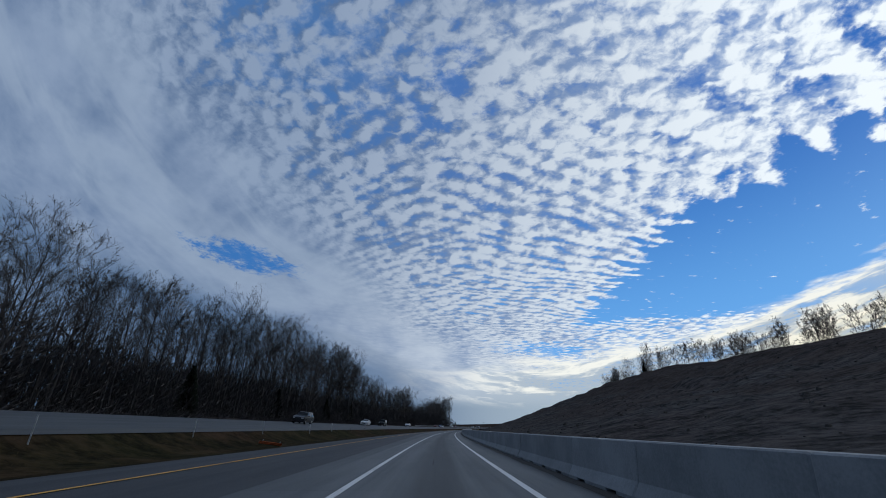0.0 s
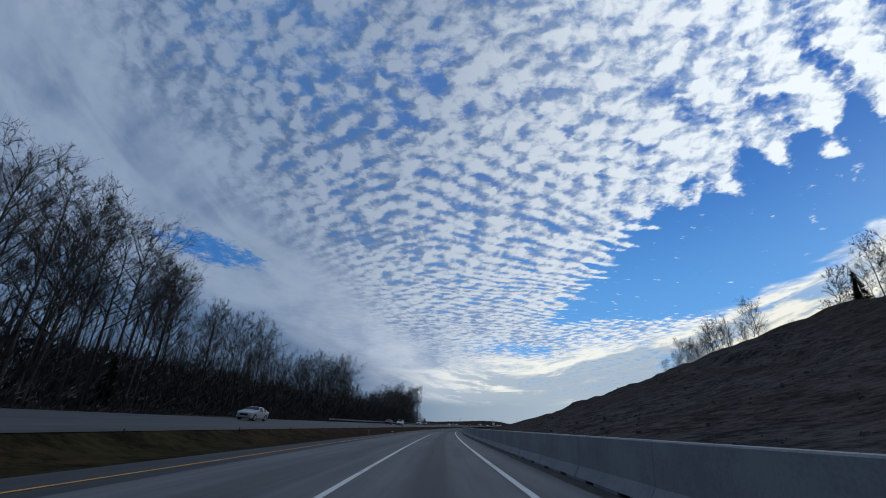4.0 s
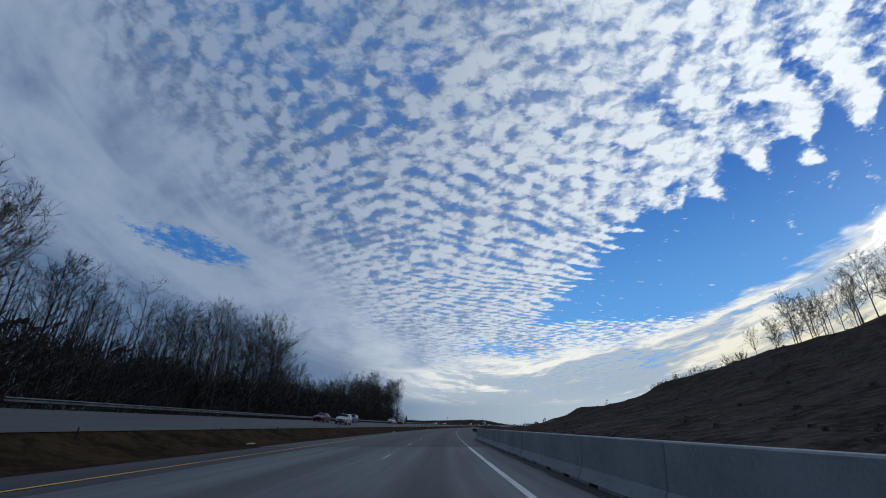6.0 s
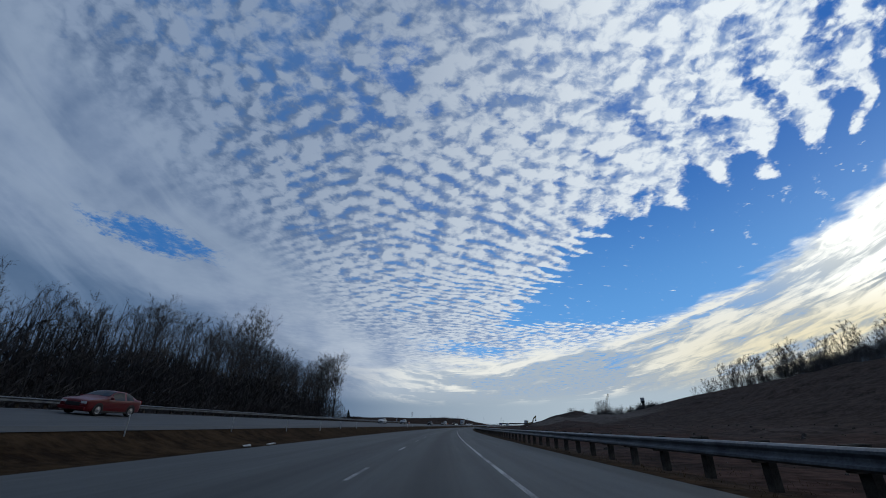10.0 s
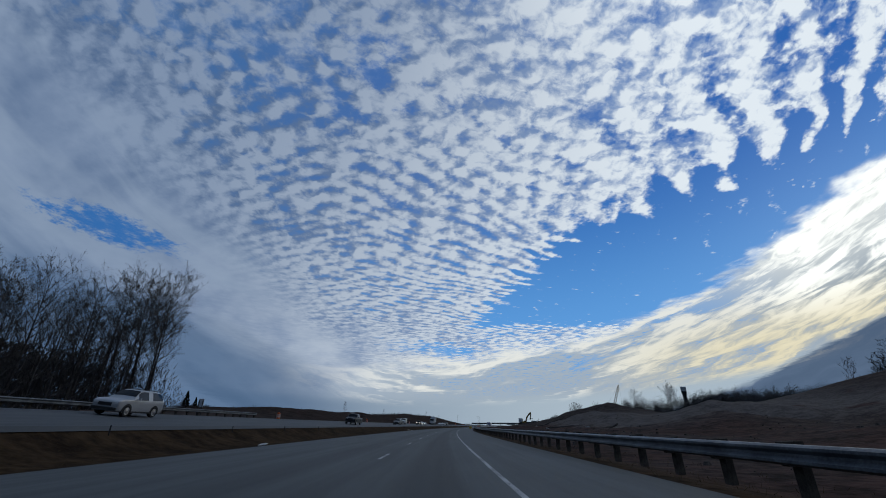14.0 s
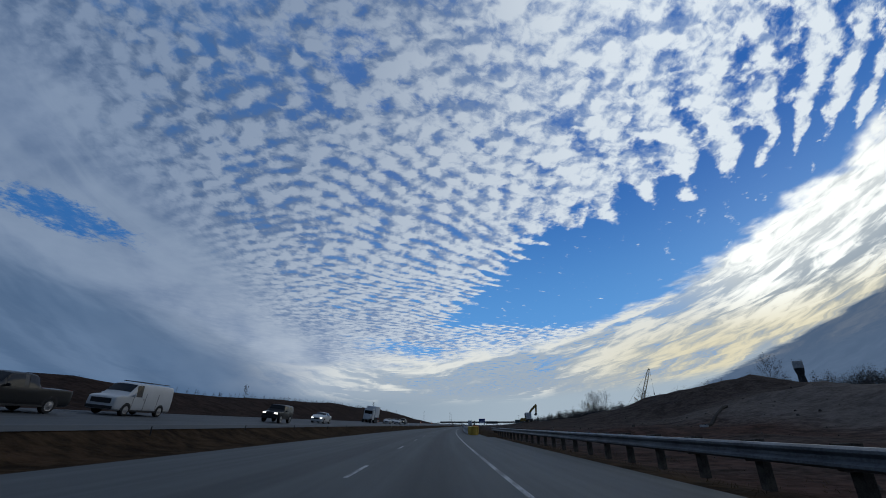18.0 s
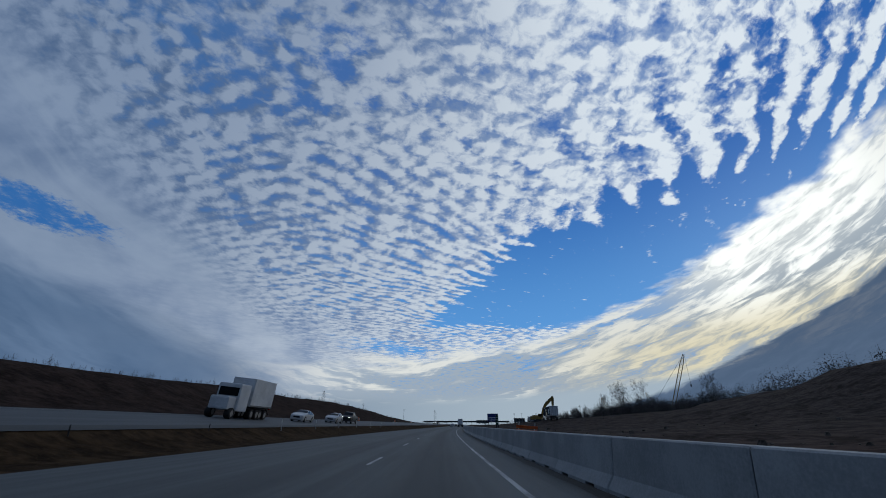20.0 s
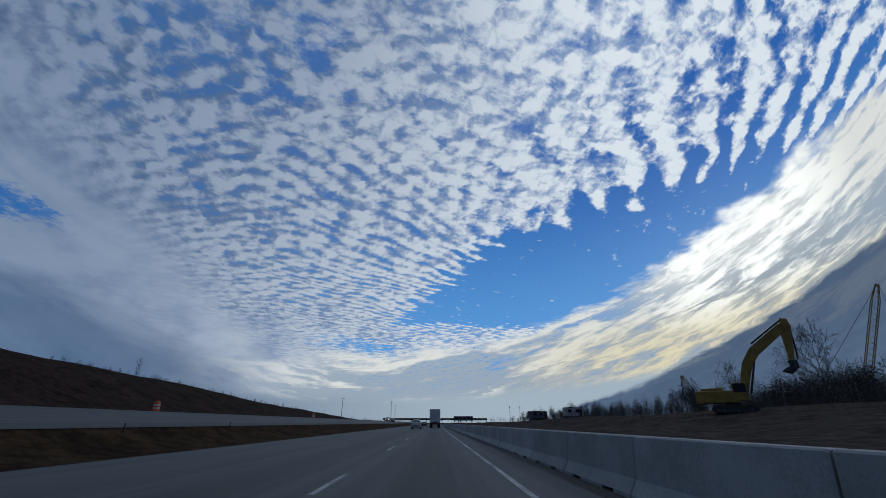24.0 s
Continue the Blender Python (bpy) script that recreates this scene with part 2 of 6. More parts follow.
    slate = w.mul(w.step(w.add(layer, w.mul(w.sub(streaks, 0.5), 0.05)), -0.086, -0.1), w.step(az, 0.4, 0.6))
    col = w.mix(w.mul(slate, 0.92), col, w.mix(w.step(streaks, 0.4, 0.65), rgb("475b77"), rgb("546783")))
    lowleft = w.mul(w.mul(w.step(w.add(layer, w.mul(w.sub(band, 0.5), 0.1)), 0.085, 0.0), w.step(az, -0.08, -0.4)), w.step(w.add(z, w.mul(w.sub(band, 0.5), 0.12)), 0.31, 0.18))
    col = w.mix(w.mul(lowleft, 0.85), col, w.mix(w.step(band, 0.4, 0.66), rgb("506887"), rgb("647b9a")))
    bg = w.put("ShaderNodeBackground")
    w.wire(col, bg.inputs[0])
    bg.inputs[1].default_value = 1.0
    out = w.put("ShaderNodeOutputWorld")
    w.t.links.new(bg.outputs[0], out.inputs[0])
    world.cycles.sampling_method, world.cycles.sample_map_resolution = "MANUAL", 512


build_sky()

# ---- materials ----
def material(name, dark, light, scale=1.0, rough=0.85, bump=0.3, metal=0.0, grain=14.0, spread=(0.35, 0.65), vary=0.0, coat=0.0, depth=0.02, coords="Object"):
    """A surface of two tones that mix in patches and in grain, with relief; vary: how far single pieces differ."""
    mt = bpy.data.materials.new(name)
    mt.use_nodes = True
    g = Nodes(mt.node_tree)
    p = g.put("ShaderNodeTexCoord").outputs[coords]
    big, small = g.noise(p, scale, 4.0, 0.6), g.noise(p, scale * grain, 3.0, 0.65)
    f = g.step(g.add(g.mul(big, 0.6), g.mul(small, 0.4)), *spread)
    col = g.mix(f, dark, light)
    if vary:
        r = g.put("ShaderNodeObjectInfo").outputs["Random"]
        n = g.t.nodes.new("ShaderNodeHueSaturation")
        g.wire(g.add(1 - vary, g.mul(r, 2 * vary)), n.inputs["Value"])
        g.wire(col, n.inputs["Color"])
        col = n.outputs[0]
    b = g.put("ShaderNodeBsdfPrincipled")
    g.wire(col, b.inputs["Base Color"])
    g.wire(g.add(rough - 0.08, g.mul(small, 0.16)), b.inputs["Roughness"])
    b.inputs["Metallic"].default_value = metal
    b.inputs["Specular IOR Level"].default_value = 0.1 if rough >= 0.9 else 0.3
    b.inputs["Coat Weight"].default_value = coat
    if bump:
        g.wire(g.bump(g.add(g.mul(big, 0.5), g.mul(small, 0.5)), bump, depth), b.inputs["Normal"])
    g.t.links.new(b.outputs[0], g.put("ShaderNodeOutputMaterial").inputs[0])
    return mt


def glass(name, colour=(0.008, 0.01, 0.012)):
    mt = bpy.data.materials.new(name)
    mt.use_nodes = True
    g = Nodes(mt.node_tree)
    b = g.put("ShaderNodeBsdfPrincipled")
    b.inputs["Base Color"].default_value = (*colour, 1)
    b.inputs["Roughness"].default_value = 0.06
    b.inputs["Specular IOR Level"].default_value = 0.18
    g.t.links.new(b.outputs[0], g.put("ShaderNodeOutputMaterial").inputs[0])
    return mt


def lamp_material(name, colour, strength):
    mt = bpy.data.materials.new(name)
    mt.use_nodes = True
    g = Nodes(mt.node_tree)
    b = g.put("ShaderNodeEmission")
    b.inputs[0].default_value, b.inputs[1].default_value = (*colour, 1), strength
    g.t.links.new(b.outputs[0], g.put("ShaderNodeOutputMaterial").inputs[0])
    return mt


def road_material(name, dark, light, joints, lane_wear):
    """Pavement in metres (u across, v along): grain, tar patches, cross joints, dark tracks of oil and tyres."""
    mt = bpy.data.materials.new(name)
    mt.use_nodes = True
    g = Nodes(mt.node_tree)
    uv = g.put("ShaderNodeTexCoord").outputs["UV"]
    u, v, _ = g.split(uv)
    stone = g.noise(uv, 38.0, 2.0, 0.7)
    patch = g.noise(g.scaled(uv, 1.0, 0.12), 0.9, 4.0, 0.6)
    long = g.noise(g.scaled(uv, 2.2, 0.015), 1.0, 3.0, 0.6)
    col = g.mix(g.step(g.add(g.mul(stone, 0.25), g.mul(patch, 0.35), g.mul(long, 0.4)), 0.36, 0.64), dark, light)
    if lane_wear:
        for c, wid, k in ((0.05, 0.62, 0.58), (-3.7, 0.7, 0.4)):
            off = g.m("ABSOLUTE", g.add(u, -c, g.mul(g.sub(long, 0.5), 0.5)))
            col = g.mix(g.mul(g.step(off, wid * 1.6, wid * 0.35), k), col, (dark[0] * 0.35, dark[1] * 0.35, dark[2] * 0.37))
    if joints:
        saw = g.m("ABSOLUTE", g.sub(g.m("FRACT", g.m("DIVIDE", v, joints)), 0.5))
        col = g.mix(g.mul(g.step(saw, 0.497, 0.4985), 0.6), col, (0.02, 0.02, 0.022))
        lon = g.m("ABSOLUTE", g.add(u, 0.12, g.mul(g.sub(patch, 0.5), 0.1)))
        col = g.mix(g.mul(g.step(lon, 0.035, 0.012), g.step(patch, 0.5, 0.6)), col, (0.02, 0.02, 0.022))
    b = g.put("ShaderNodeBsdfPrincipled")
    g.wire(col, b.inputs["Base Color"])
    b.inputs["Roughness"].default_value = 0.78
    b.inputs["Specular IOR Level"].default_value = 0.35
    g.wire(g.bump(stone, 0.35, 0.01), b.inputs["Normal"])
    g.t.links.new(b.outputs[0], g.put("ShaderNodeOutputMaterial").inputs[0])
    return mt


def paint_material(name, colour, under, worn):
    """Road paint, worn through to the pavement in specks."""
    mt = bpy.data.materials.new(name)
    mt.use_nodes = True
    g = Nodes(mt.node_tree)
    uv = g.put("ShaderNodeTexCoord").outputs["UV"]
    n = g.add(g.mul(g.noise(uv, 26.0, 3.0, 0.7), 0.5), g.mul(g.noise(g.scaled(uv, 1.0, 0.2), 3.0, 3.0, 0.6), 0.5))
    b = g.put("ShaderNodeBsdfPrincipled")
    g.wire(g.mix(g.step(n, worn - 0.08, worn + 0.08), under, colour), b.inputs["Base Color"])
    b.inputs["Roughness"].default_value = 0.7
    g.t.links.new(b.outputs[0], g.put("ShaderNodeOutputMaterial").inputs[0])
    return mt


def ground_material():
    """Winter verge: dry grass near the road, brown earth and red clay beyond, grey gravel heaps. u across, v along, in metres."""
    mt = bpy.data.materials.new("ground_earth")
    mt.use_nodes = True
    g = Nodes(mt.node_tree)
    uv = g.put("ShaderNodeTexCoord").outputs["UV"]
    u, v, _ = g.split(uv)
    big, mid, small = g.noise(uv, 0.035, 4.0, 0.6), g.noise(uv, 0.35, 4.0, 0.6), g.noise(uv, 6.0, 3.0, 0.7)
    tone = g.step(g.add(g.mul(mid, 0.5), g.mul(g.noise(uv, 1.4, 4.0, 0.65), 0.36), g.mul(small, 0.14)), 0.38, 0.62)
    grass = g.mix(tone, (0.011, 0.01, 0.005), (0.038, 0.034, 0.015))
    dry = g.mix(tone, (0.016, 0.0098, 0.0065), (0.05, 0.031, 0.018))
    earth = g.mix(tone, (0.012, 0.0118, 0.012), (0.072, 0.069, 0.068))
    clay = g.mix(tone, (0.017, 0.0098, 0.0085), (0.062, 0.036, 0.03))
    gravel = g.mix(tone, (0.058, 0.051, 0.048), (0.108, 0.096, 0.09))
    leaf = g.mix(tone, (0.022, 0.018, 0.017), (0.058, 0.046, 0.041))
    col = g.mix(g.m("MAXIMUM", g.step(g.add(big, g.mul(mid, 0.3)), 0.55, 0.75), g.mul(g.step(v, 120, 260), 0.85)), grass, dry)
    wob = g.mul(g.sub(mid, 0.5), 3.0)
    # right side: earth slope, clay further on, gravel in the works
    slope = g.step(g.add(u, wob), 6.0, 9.5)
    rocky = g.mix(g.mul(g.step(g.add(g.mul(big, 0.7), g.mul(mid, 0.3)), 0.42, 0.58), g.step(v, 200, 300, 0.3, 1.0)), earth, clay)
    rocky = g.mix(g.mul(g.step(v, 250, 300), 0.5), rocky, clay)
    brushy = g.mul(g.step(g.add(u, g.mul(g.sub(big, 0.5), 70.0), g.mul(wob, 4.0)), 44.0, 62.0), g.step(v, 690, 640))
    rocky = g.mix(g.mul(brushy, 0.8), rocky, leaf)
    shrub = g.mul(g.step(g.noise(g.scaled(uv, 1.0, 0.7), 0.06, 5.0, 0.62), 0.46, 0.56), g.step(u, 14.0, 26.0), g.step(v, 420, 300))
    rocky = g.mix(g.mul(shrub, 0.8), rocky, leaf)
    rocky = g.mix(g.mul(g.step(v, 190, 245), g.step(v, 400, 350), g.step(u, 10.0, 20.0), 0.6), rocky, leaf)
    col = g.mix(slope, col, rocky)
    works = g.mul(g.step(g.add(u, g.mul(wob, 3.0)), 34.0, 44.0), g.mul(g.step(g.add(v, g.mul(wob, 4.0)), 560, 590), g.step(g.add(v, g.mul(wob, 4.0)), 790, 765)))
    works = g.mul(works, g.step(g.add(u, g.mul(wob, 6.0)), 112, 88))
    col = g.mix(works, col, g.mix(g.step(big, 0.62, 0.7), gravel, clay))
    scrub = g.mul(g.step(g.add(v, g.mul(wob, 6.0)), 690, 740), g.step(u, 6.0, 8.0))
    col = g.mix(g.mul(scrub, 0.93), col, g.mix(tone, (0.018, 0.0145, 0.0135), (0.058, 0.046, 0.041)))
    # left side: leaf litter under the wood, scrub on the bank
    col = g.mix(g.step(g.add(u, wob), -25.5, -29.0), col, g.mix(g.step(v, 560, 600), leaf, g.mix(tone, (0.014, 0.0095, 0.0082), (0.04, 0.027, 0.022))))
    b = g.put("ShaderNodeBsdfPrincipled")
    g.wire(col, b.inputs["Base Color"])
    b.inputs["Roughness"].default_value = 1.0
    b.inputs["Specular IOR Level"].default_value = 0.02
    clod = g.noise(uv, 1.3, 4.0, 0.65)
    g.wire(g.bump(g.add(mid, g.mul(clod, 0.7), g.mul(small, 0.06)), 0.6, 0.42), b.inputs["Normal"])
    g.t.links.new(b.outputs[0], g.put("ShaderNodeOutputMaterial").inputs[0])
    return mt


CONCRETE_ROAD = road_material("pavement_concrete", (0.066, 0.073, 0.078), (0.128, 0.136, 0.142), 4.6, True)
ASPHALT_ROAD = road_material("pavement_grey", (0.037, 0.042, 0.045), (0.068, 0.075, 0.078), 0, True)
ASPHALT = road_material("shoulder_asphalt", (0.02, 0.022, 0.026), (0.045, 0.047, 0.052), 0, False)
FAR_ROAD = road_material("far_pavement", (0.042, 0.046, 0.05), (0.072, 0.077, 0.081), 0, False)
WHITE_PAINT = paint_material("white_road_paint", (0.55, 0.56, 0.56), (0.1, 0.105, 0.11), 0.4)
WORN_PAINT = paint_material("worn_white_road_paint", (0.34, 0.35, 0.36), (0.08, 0.085, 0.09), 0.5)
YELLOW_PAINT = paint_material("yellow_road_paint", (0.6, 0.3, 0.04), (0.06, 0.06, 0.055), 0.42)
GROUND = ground_material()
BARRIER = material("precast_concrete", (0.19, 0.2, 0.208), (0.27, 0.282, 0.292), 1.1, 0.85, 0.25, vary=0.1, grain=22, depth=0.01)
STEEL = material("galvanised_steel", (0.06, 0.067, 0.078), (0.15, 0.165, 0.18), 1.5, 0.5, 0.1, metal=0.55)
POST = material("weathered_timber", (0.03, 0.026, 0.022), (0.09, 0.078, 0.066), 4.0, 0.9, 0.4, vary=0.2)
BARK = material("bark", (0.028, 0.027, 0.027), (0.092, 0.087, 0.085), 1.2, 0.95, 0.5, vary=0.3)
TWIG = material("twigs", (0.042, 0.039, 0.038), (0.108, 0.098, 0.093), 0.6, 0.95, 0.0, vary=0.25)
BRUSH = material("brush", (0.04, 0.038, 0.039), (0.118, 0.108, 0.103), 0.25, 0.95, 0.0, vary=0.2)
# paler copy of the brush: haze over the far woods put into the colour
HAZED_BRUSH = material("hazed_twigs", (0.06, 0.059, 0.06), (0.165, 0.157, 0.153), 0.25, 0.95, 0.0)
CEDAR = material("evergreen_needles", (0.006, 0.009, 0.006), (0.025, 0.032, 0.02), 0.8, 0.9, 0.0, vary=0.2)
GRASS = material("dry_grass", (0.03, 0.022, 0.012), (0.1, 0.075, 0.038), 0.4, 0.95, 0.0)


# ---- mesh helpers ----
def mesh_object(name, verts, faces, mt, parent=None, label="", smooth=False, uvs=None):
    me = bpy.data.meshes.new(name)
    me.from_pydata(verts, [], faces)
    if uvs is not None:
        layer = me.uv_layers.new(name="metres")
        idx = np.empty(len(me.loops), dtype=np.int32)
        me.loops.foreach_get("vertex_index", idx)
        layer.data.foreach_set("uv", np.asarray(uvs, dtype=np.float32)[idx].ravel())
    if smooth:
        me.polygons.foreach_set("use_smooth", np.ones(len(me.polygons), dtype=bool))
    for x in (mt if isinstance(mt, (list, tuple)) else [mt]):
        me.materials.append(x)
    me.update()
    ob = new(name, me)
    ob.parent = parent
    if label:
        ob["label"] = label
    return ob


def part(name, bm, mt, parent=None, label="", smooth=False):
    me = bpy.data.meshes.new(name)
    bm.to_mesh(me)
    bm.free()
    if smooth:
        me.polygons.foreach_set("use_smooth", np.ones(len(me.polygons), dtype=bool))
    me.materials.append(mt)
    ob = new(name, me)
    ob.parent = parent
    if label:
        ob["label"] = label
    return ob


def thing(name, m, label, category, group="", kind=""):
    ob = new(name)
    ob.empty_display_size = 0.2
    ob.matrix_world = m
    return tagged(ob, label, category, group, kind)


def box(bm, x, y, z, sx, sy, sz, m=None, bevel=0.0):
    """A box by its centre and sizes."""
    made = bmesh.ops.create_cube(bm, size=1.0)["verts"]
    bmesh.ops.scale(bm, vec=(sx, sy, sz), verts=made)
    if bevel:
        edges = list({e for v in made for e in v.link_edges})
        made = [v for v in bmesh.ops.bevel(bm, geom=edges, offset=bevel, segments=2, affect="EDGES", profile=0.7)["verts"]]
    bmesh.ops.translate(bm, vec=(x, y, z), verts=made)
    if m is not None:
        bmesh.ops.transform(bm, matrix=m, verts=made)
    return made


def rod(bm, a, b, r0, r1=None, sides=8):
    """A round bar from a to b."""
    a, b = Vector(a), Vector(b)
    way = b - a
    made = bmesh.ops.create_cone(bm, cap_ends=True, segments=sides, radius1=r0, radius2=r0 if r1 is None else r1, depth=way.length)["verts"]
    bmesh.ops.transform(bm, matrix=Matrix.Translation((a + b) / 2) @ way.to_track_quat("Z", "Y").to_matrix().to_4x4(), verts=made)
    return made


def boxed(name, parent, mt, x, y, z, sx, sy, sz, m=None, bevel=0.0, label=""):
    bm = bmesh.new()
    box(bm, x, y, z, sx, sy, sz, m, bevel)
    return part(name, bm, mt, parent, label)


def rodded(name, parent, mt, a, b, r0, r1=None, sides=8, label=""):
    bm = bmesh.new()
    rod(bm, a, b, r0, r1, sides)
    return part(name, bm, mt, parent, label)


def strip(name, s_from, s_to, section, mt, ds=4.0, kind="structure", label="", category="", lift=None):
    """A band along the road: section gives (d, z) at s; its uv is (d, s) in metres."""
    n = max(1, int(round((s_to - s_from) / ds)))
    verts, uvs, faces, k = [], [], [], None
    for i in range(n + 1):
        s = s_from + (s_to - s_from) * i / n
        row = section(s)
        k = len(row)
        for d, z in row:
            verts.append(at(s, d, z)), uvs.append((d, s))
    for i in range(n):
        for j in range(k - 1):
            a = i * k + j
            faces.append((a, a + 1, a + k + 1, a + k))
    return tagged(mesh_object(name, verts, faces, mt, uvs=uvs), label, category, "", kind)


def smooth01(x):
    x = min(1.0, max(0.0, x))
    return x * x * (3 - 2 * x)


# ---- the lie of the land ----
FAR_NEAR, FAR_EDGE, FAR_Z0, FAR_Z1 = -15.5, -24.5, 1.1, 2.05
CREST_R = [(-400, 95, 19), (0, 95, 19.5), (87, 95, 20.5), (140, 95, 22), (190, 95, 26), (215, 95, 26.5), (240, 95, 25), (270, 95, 23), (290, 95, 22), (335, 95, 19.5), (372, 95, 15.5), (395, 102, 8.0), (425, 138, 17), (450, 148, 24), (480, 148, 24), (530, 148, 21), (560, 148, 21), (590, 146, 21), (620, 142, 18), (650, 128, 10), (690, 110, 7), (740, 85, 6), (790, 76, 6.5), (815, 72, 6), (850, 45, 3.2), (900, 42, 2.8), (960, 46, 2.6), (1000, 60, 2.4), (1200, 70, 0.8), (5000, 70, 0.6)]
FOOT_R = [(-400, 9), (290, 9), (330, 18), (370, 34), (420, 62), (600, 64), (680, 40), (760, 24), (830, 18), (1000, 12), (5000, 12)]
CREST_L = [(-400, 2.9), (520, 2.9), (570, 2.9), (600, 6.0), (650, 6.2), (720, 6.7), (790, 8.6), (880, 8.7), (960, 6.0), (1050, 3.2), (1300, 1.6), (5000, 1.2)]
HEAPS = [(608, 68, 26, 6.2), (634, 52, 18, 3.5), (572, 50, 18, 3.0), (665, 62, 24, 4.1), (700, 60, 26, 4.9), (744, 78, 32, 8.6), (765, 58, 26, 3.2), (520, 44, 16, 2.2), (470, 36, 18, 1.6), (352, 40, 16, 4.1), (846, 31, 17, 0.5)]


def land(s, d):
    """The ground's height."""
    if -10.6 <= d <= 4.2 or (236 < s and d < 5.4 and d > 0):
        return -0.06
    if d < 0:
        if d > FAR_NEAR:
            f = (d + 10.6) / (FAR_NEAR + 10.6)
            return -0.06 * (1 - f) + (FAR_Z0 - 0.06) * f - 0.45 * math.sin(math.pi * f)
        if d >= FAR_EDGE:
            return FAR_Z0 + (FAR_Z1 - FAR_Z0) * (d - FAR_NEAR) / (FAR_EDGE - FAR_NEAR) - 0.08
        top = key(s, CREST_L)
        f = smooth01((FAR_EDGE - 2 - d) / 20.0)
        z = FAR_Z1 - 0.1 + (top - FAR_Z1) * f
        rough = 0.35 * f * noise.noise((s * 0.13, d * 0.13, 3.0)) + 0.5 * f * noise.noise((s * 0.03, d * 0.03, 1.0))
        return z + rough - 0.012 * max(0.0, -d - 48)
    crest_d, crest_z, foot = (float(np.interp(s, [c[0] for c in rows], [c[i] for c in rows])) for rows, i in ((CREST_R, 1), (CREST_R, 2), (FOOT_R, 1)))
    works = 256 < s < 680
    base = -0.06 + (-0.25 * smooth01((d - 6) / 2.5) if works else 0.35 * smooth01((d - 4.2) / 1.5))
    base += 0.028 * max(0.0, min(d, foot) - 9)
    if d <= 8.5:
        return base
    f = max(0.0, (d - foot) / (crest_d - foot))
    z = base + (0.4 * smooth01(f) + 0.6 * min(1.0, f)) * (crest_z - base) - 0.012 * max(0.0, d - crest_d - 20)
    on = min(1.0, (d - 8.5) / 10.0)
    ledge = smooth01((f - 0.15) * 4) * smooth01((1.05 - f) * 6) * smooth01((620 - s) / 60)
    z += ledge * 0.8 * (abs(noise.noise((s * 0.045, d * 0.16, 12.0))) * 2 - 0.5) + ledge * 0.5 * abs(noise.noise((s * 0.2, d * 0.33, 15.0)))
    z += on * (0.5 * noise.noise((s * 0.11, d * 0.11, 5.0)) + 0.22 * noise.noise((s * 0.37, d * 0.37, 9.0)) + 1.2 * min(1.0, f * 3 + 0.2) * noise.noise((s * 0.03, d * 0.03, 2.0)))
    for hs, hd, r, h in HEAPS:
        q = math.hypot((s - hs) * 0.85, d - hd) / r
        if q < 1:
            z += h * (1 - q) ** 1.15 * (0.9 + 0.1 * noise.noise((s * 0.2, d * 0.2, 7.0)))
    return z


def build_ground():
    rows = list(np.arange(-160, 1120, 4.0)) + list(np.arange(1120, 1700, 20.0)) + list(np.arange(1700, 4600, 120.0))
    cols = [-2600, -1500, -900, -550, -350, -240, -170, -130, -100, -80, -66, -56] + list(np.arange(-50, -24.5, 2.0)) + [-24.5, -20, -15.5, -14.2, -12.9, -11.8, -11.1, -10.6, -10.2, 0, 4.2, 4.8, 5.4, 6.2, 7.2, 8.5] + list(np.arange(10, 112, 1.7)) + [114, 122, 130, 138, 146, 154, 164, 180, 205, 260, 340, 450, 600, 800, 1100, 1500]
    verts, uvs, faces = [], [], []
    for s in rows:
        for d in cols:
            verts.append(at(s, d, land(s, d))), uvs.append((d, s))
    k = len(cols)
    for i in range(len(rows) - 1):
        for j in range(k - 1):
            a = i * k + j
            faces.append((a, a + 1, a + k + 1, a + k))
    return tagged(mesh_object("ground", verts, faces, GROUND, uvs=uvs, smooth=True), "brown winter verges, bare earth slopes and dry grass beside the motorway", "ground", "", "structure")


build_ground()


def joint_d(s):
    """Where the dark asphalt of the inner shoulder meets the paved lanes."""
    return -3.8 - 3.0 * smooth01((s - 20) / 150.0)


# ---- the carriageways ----
strip("road", -160, 236, lambda s: [(joint_d(s), 0.0), (-1.8, 0.0), (0, 0.0), (1.8, 0.0), (4.2, -0.01)], CONCRETE_ROAD, label="grey concrete carriageway with dark tracks down the lane", category="road")
strip("road_beyond", 236, 2600, lambda s: [(-10.4, 0.0), (-5.6, 0.0), (-1.8, 0.0), (0, 0.0), (1.8, 0.0), (4.2, -0.01), (5.6, -0.03)], ASPHALT_ROAD, label="grey worn carriageway with a dark oil track in each lane", category="road")
strip("inner_shoulder", -160, 236, lambda s: [(-10.1, -0.015), (joint_d(s) + 0.0, -0.004)], ASPHALT, label="black asphalt inner shoulder beside the median grass", category="road shoulder")
strip("opposite_road", -160, 2600, lambda s: [(FAR_EDGE, FAR_Z1), (-20, 0.5 * (FAR_Z0 + FAR_Z1)), (FAR_NEAR, FAR_Z0), (FAR_NEAR + 0.35, FAR_Z0 - 0.2)], FAR_ROAD, label="pale grey opposite carriageway beyond the grass median", category="road")


def line(name, s_from, s_to, place, width, mt, label, z=0.005):
    return strip(name, s_from, s_to, lambda s: [(place(s) - width / 2, z), (place(s) + width / 2, z)], mt, 3.0, "structure", label, "road marking")


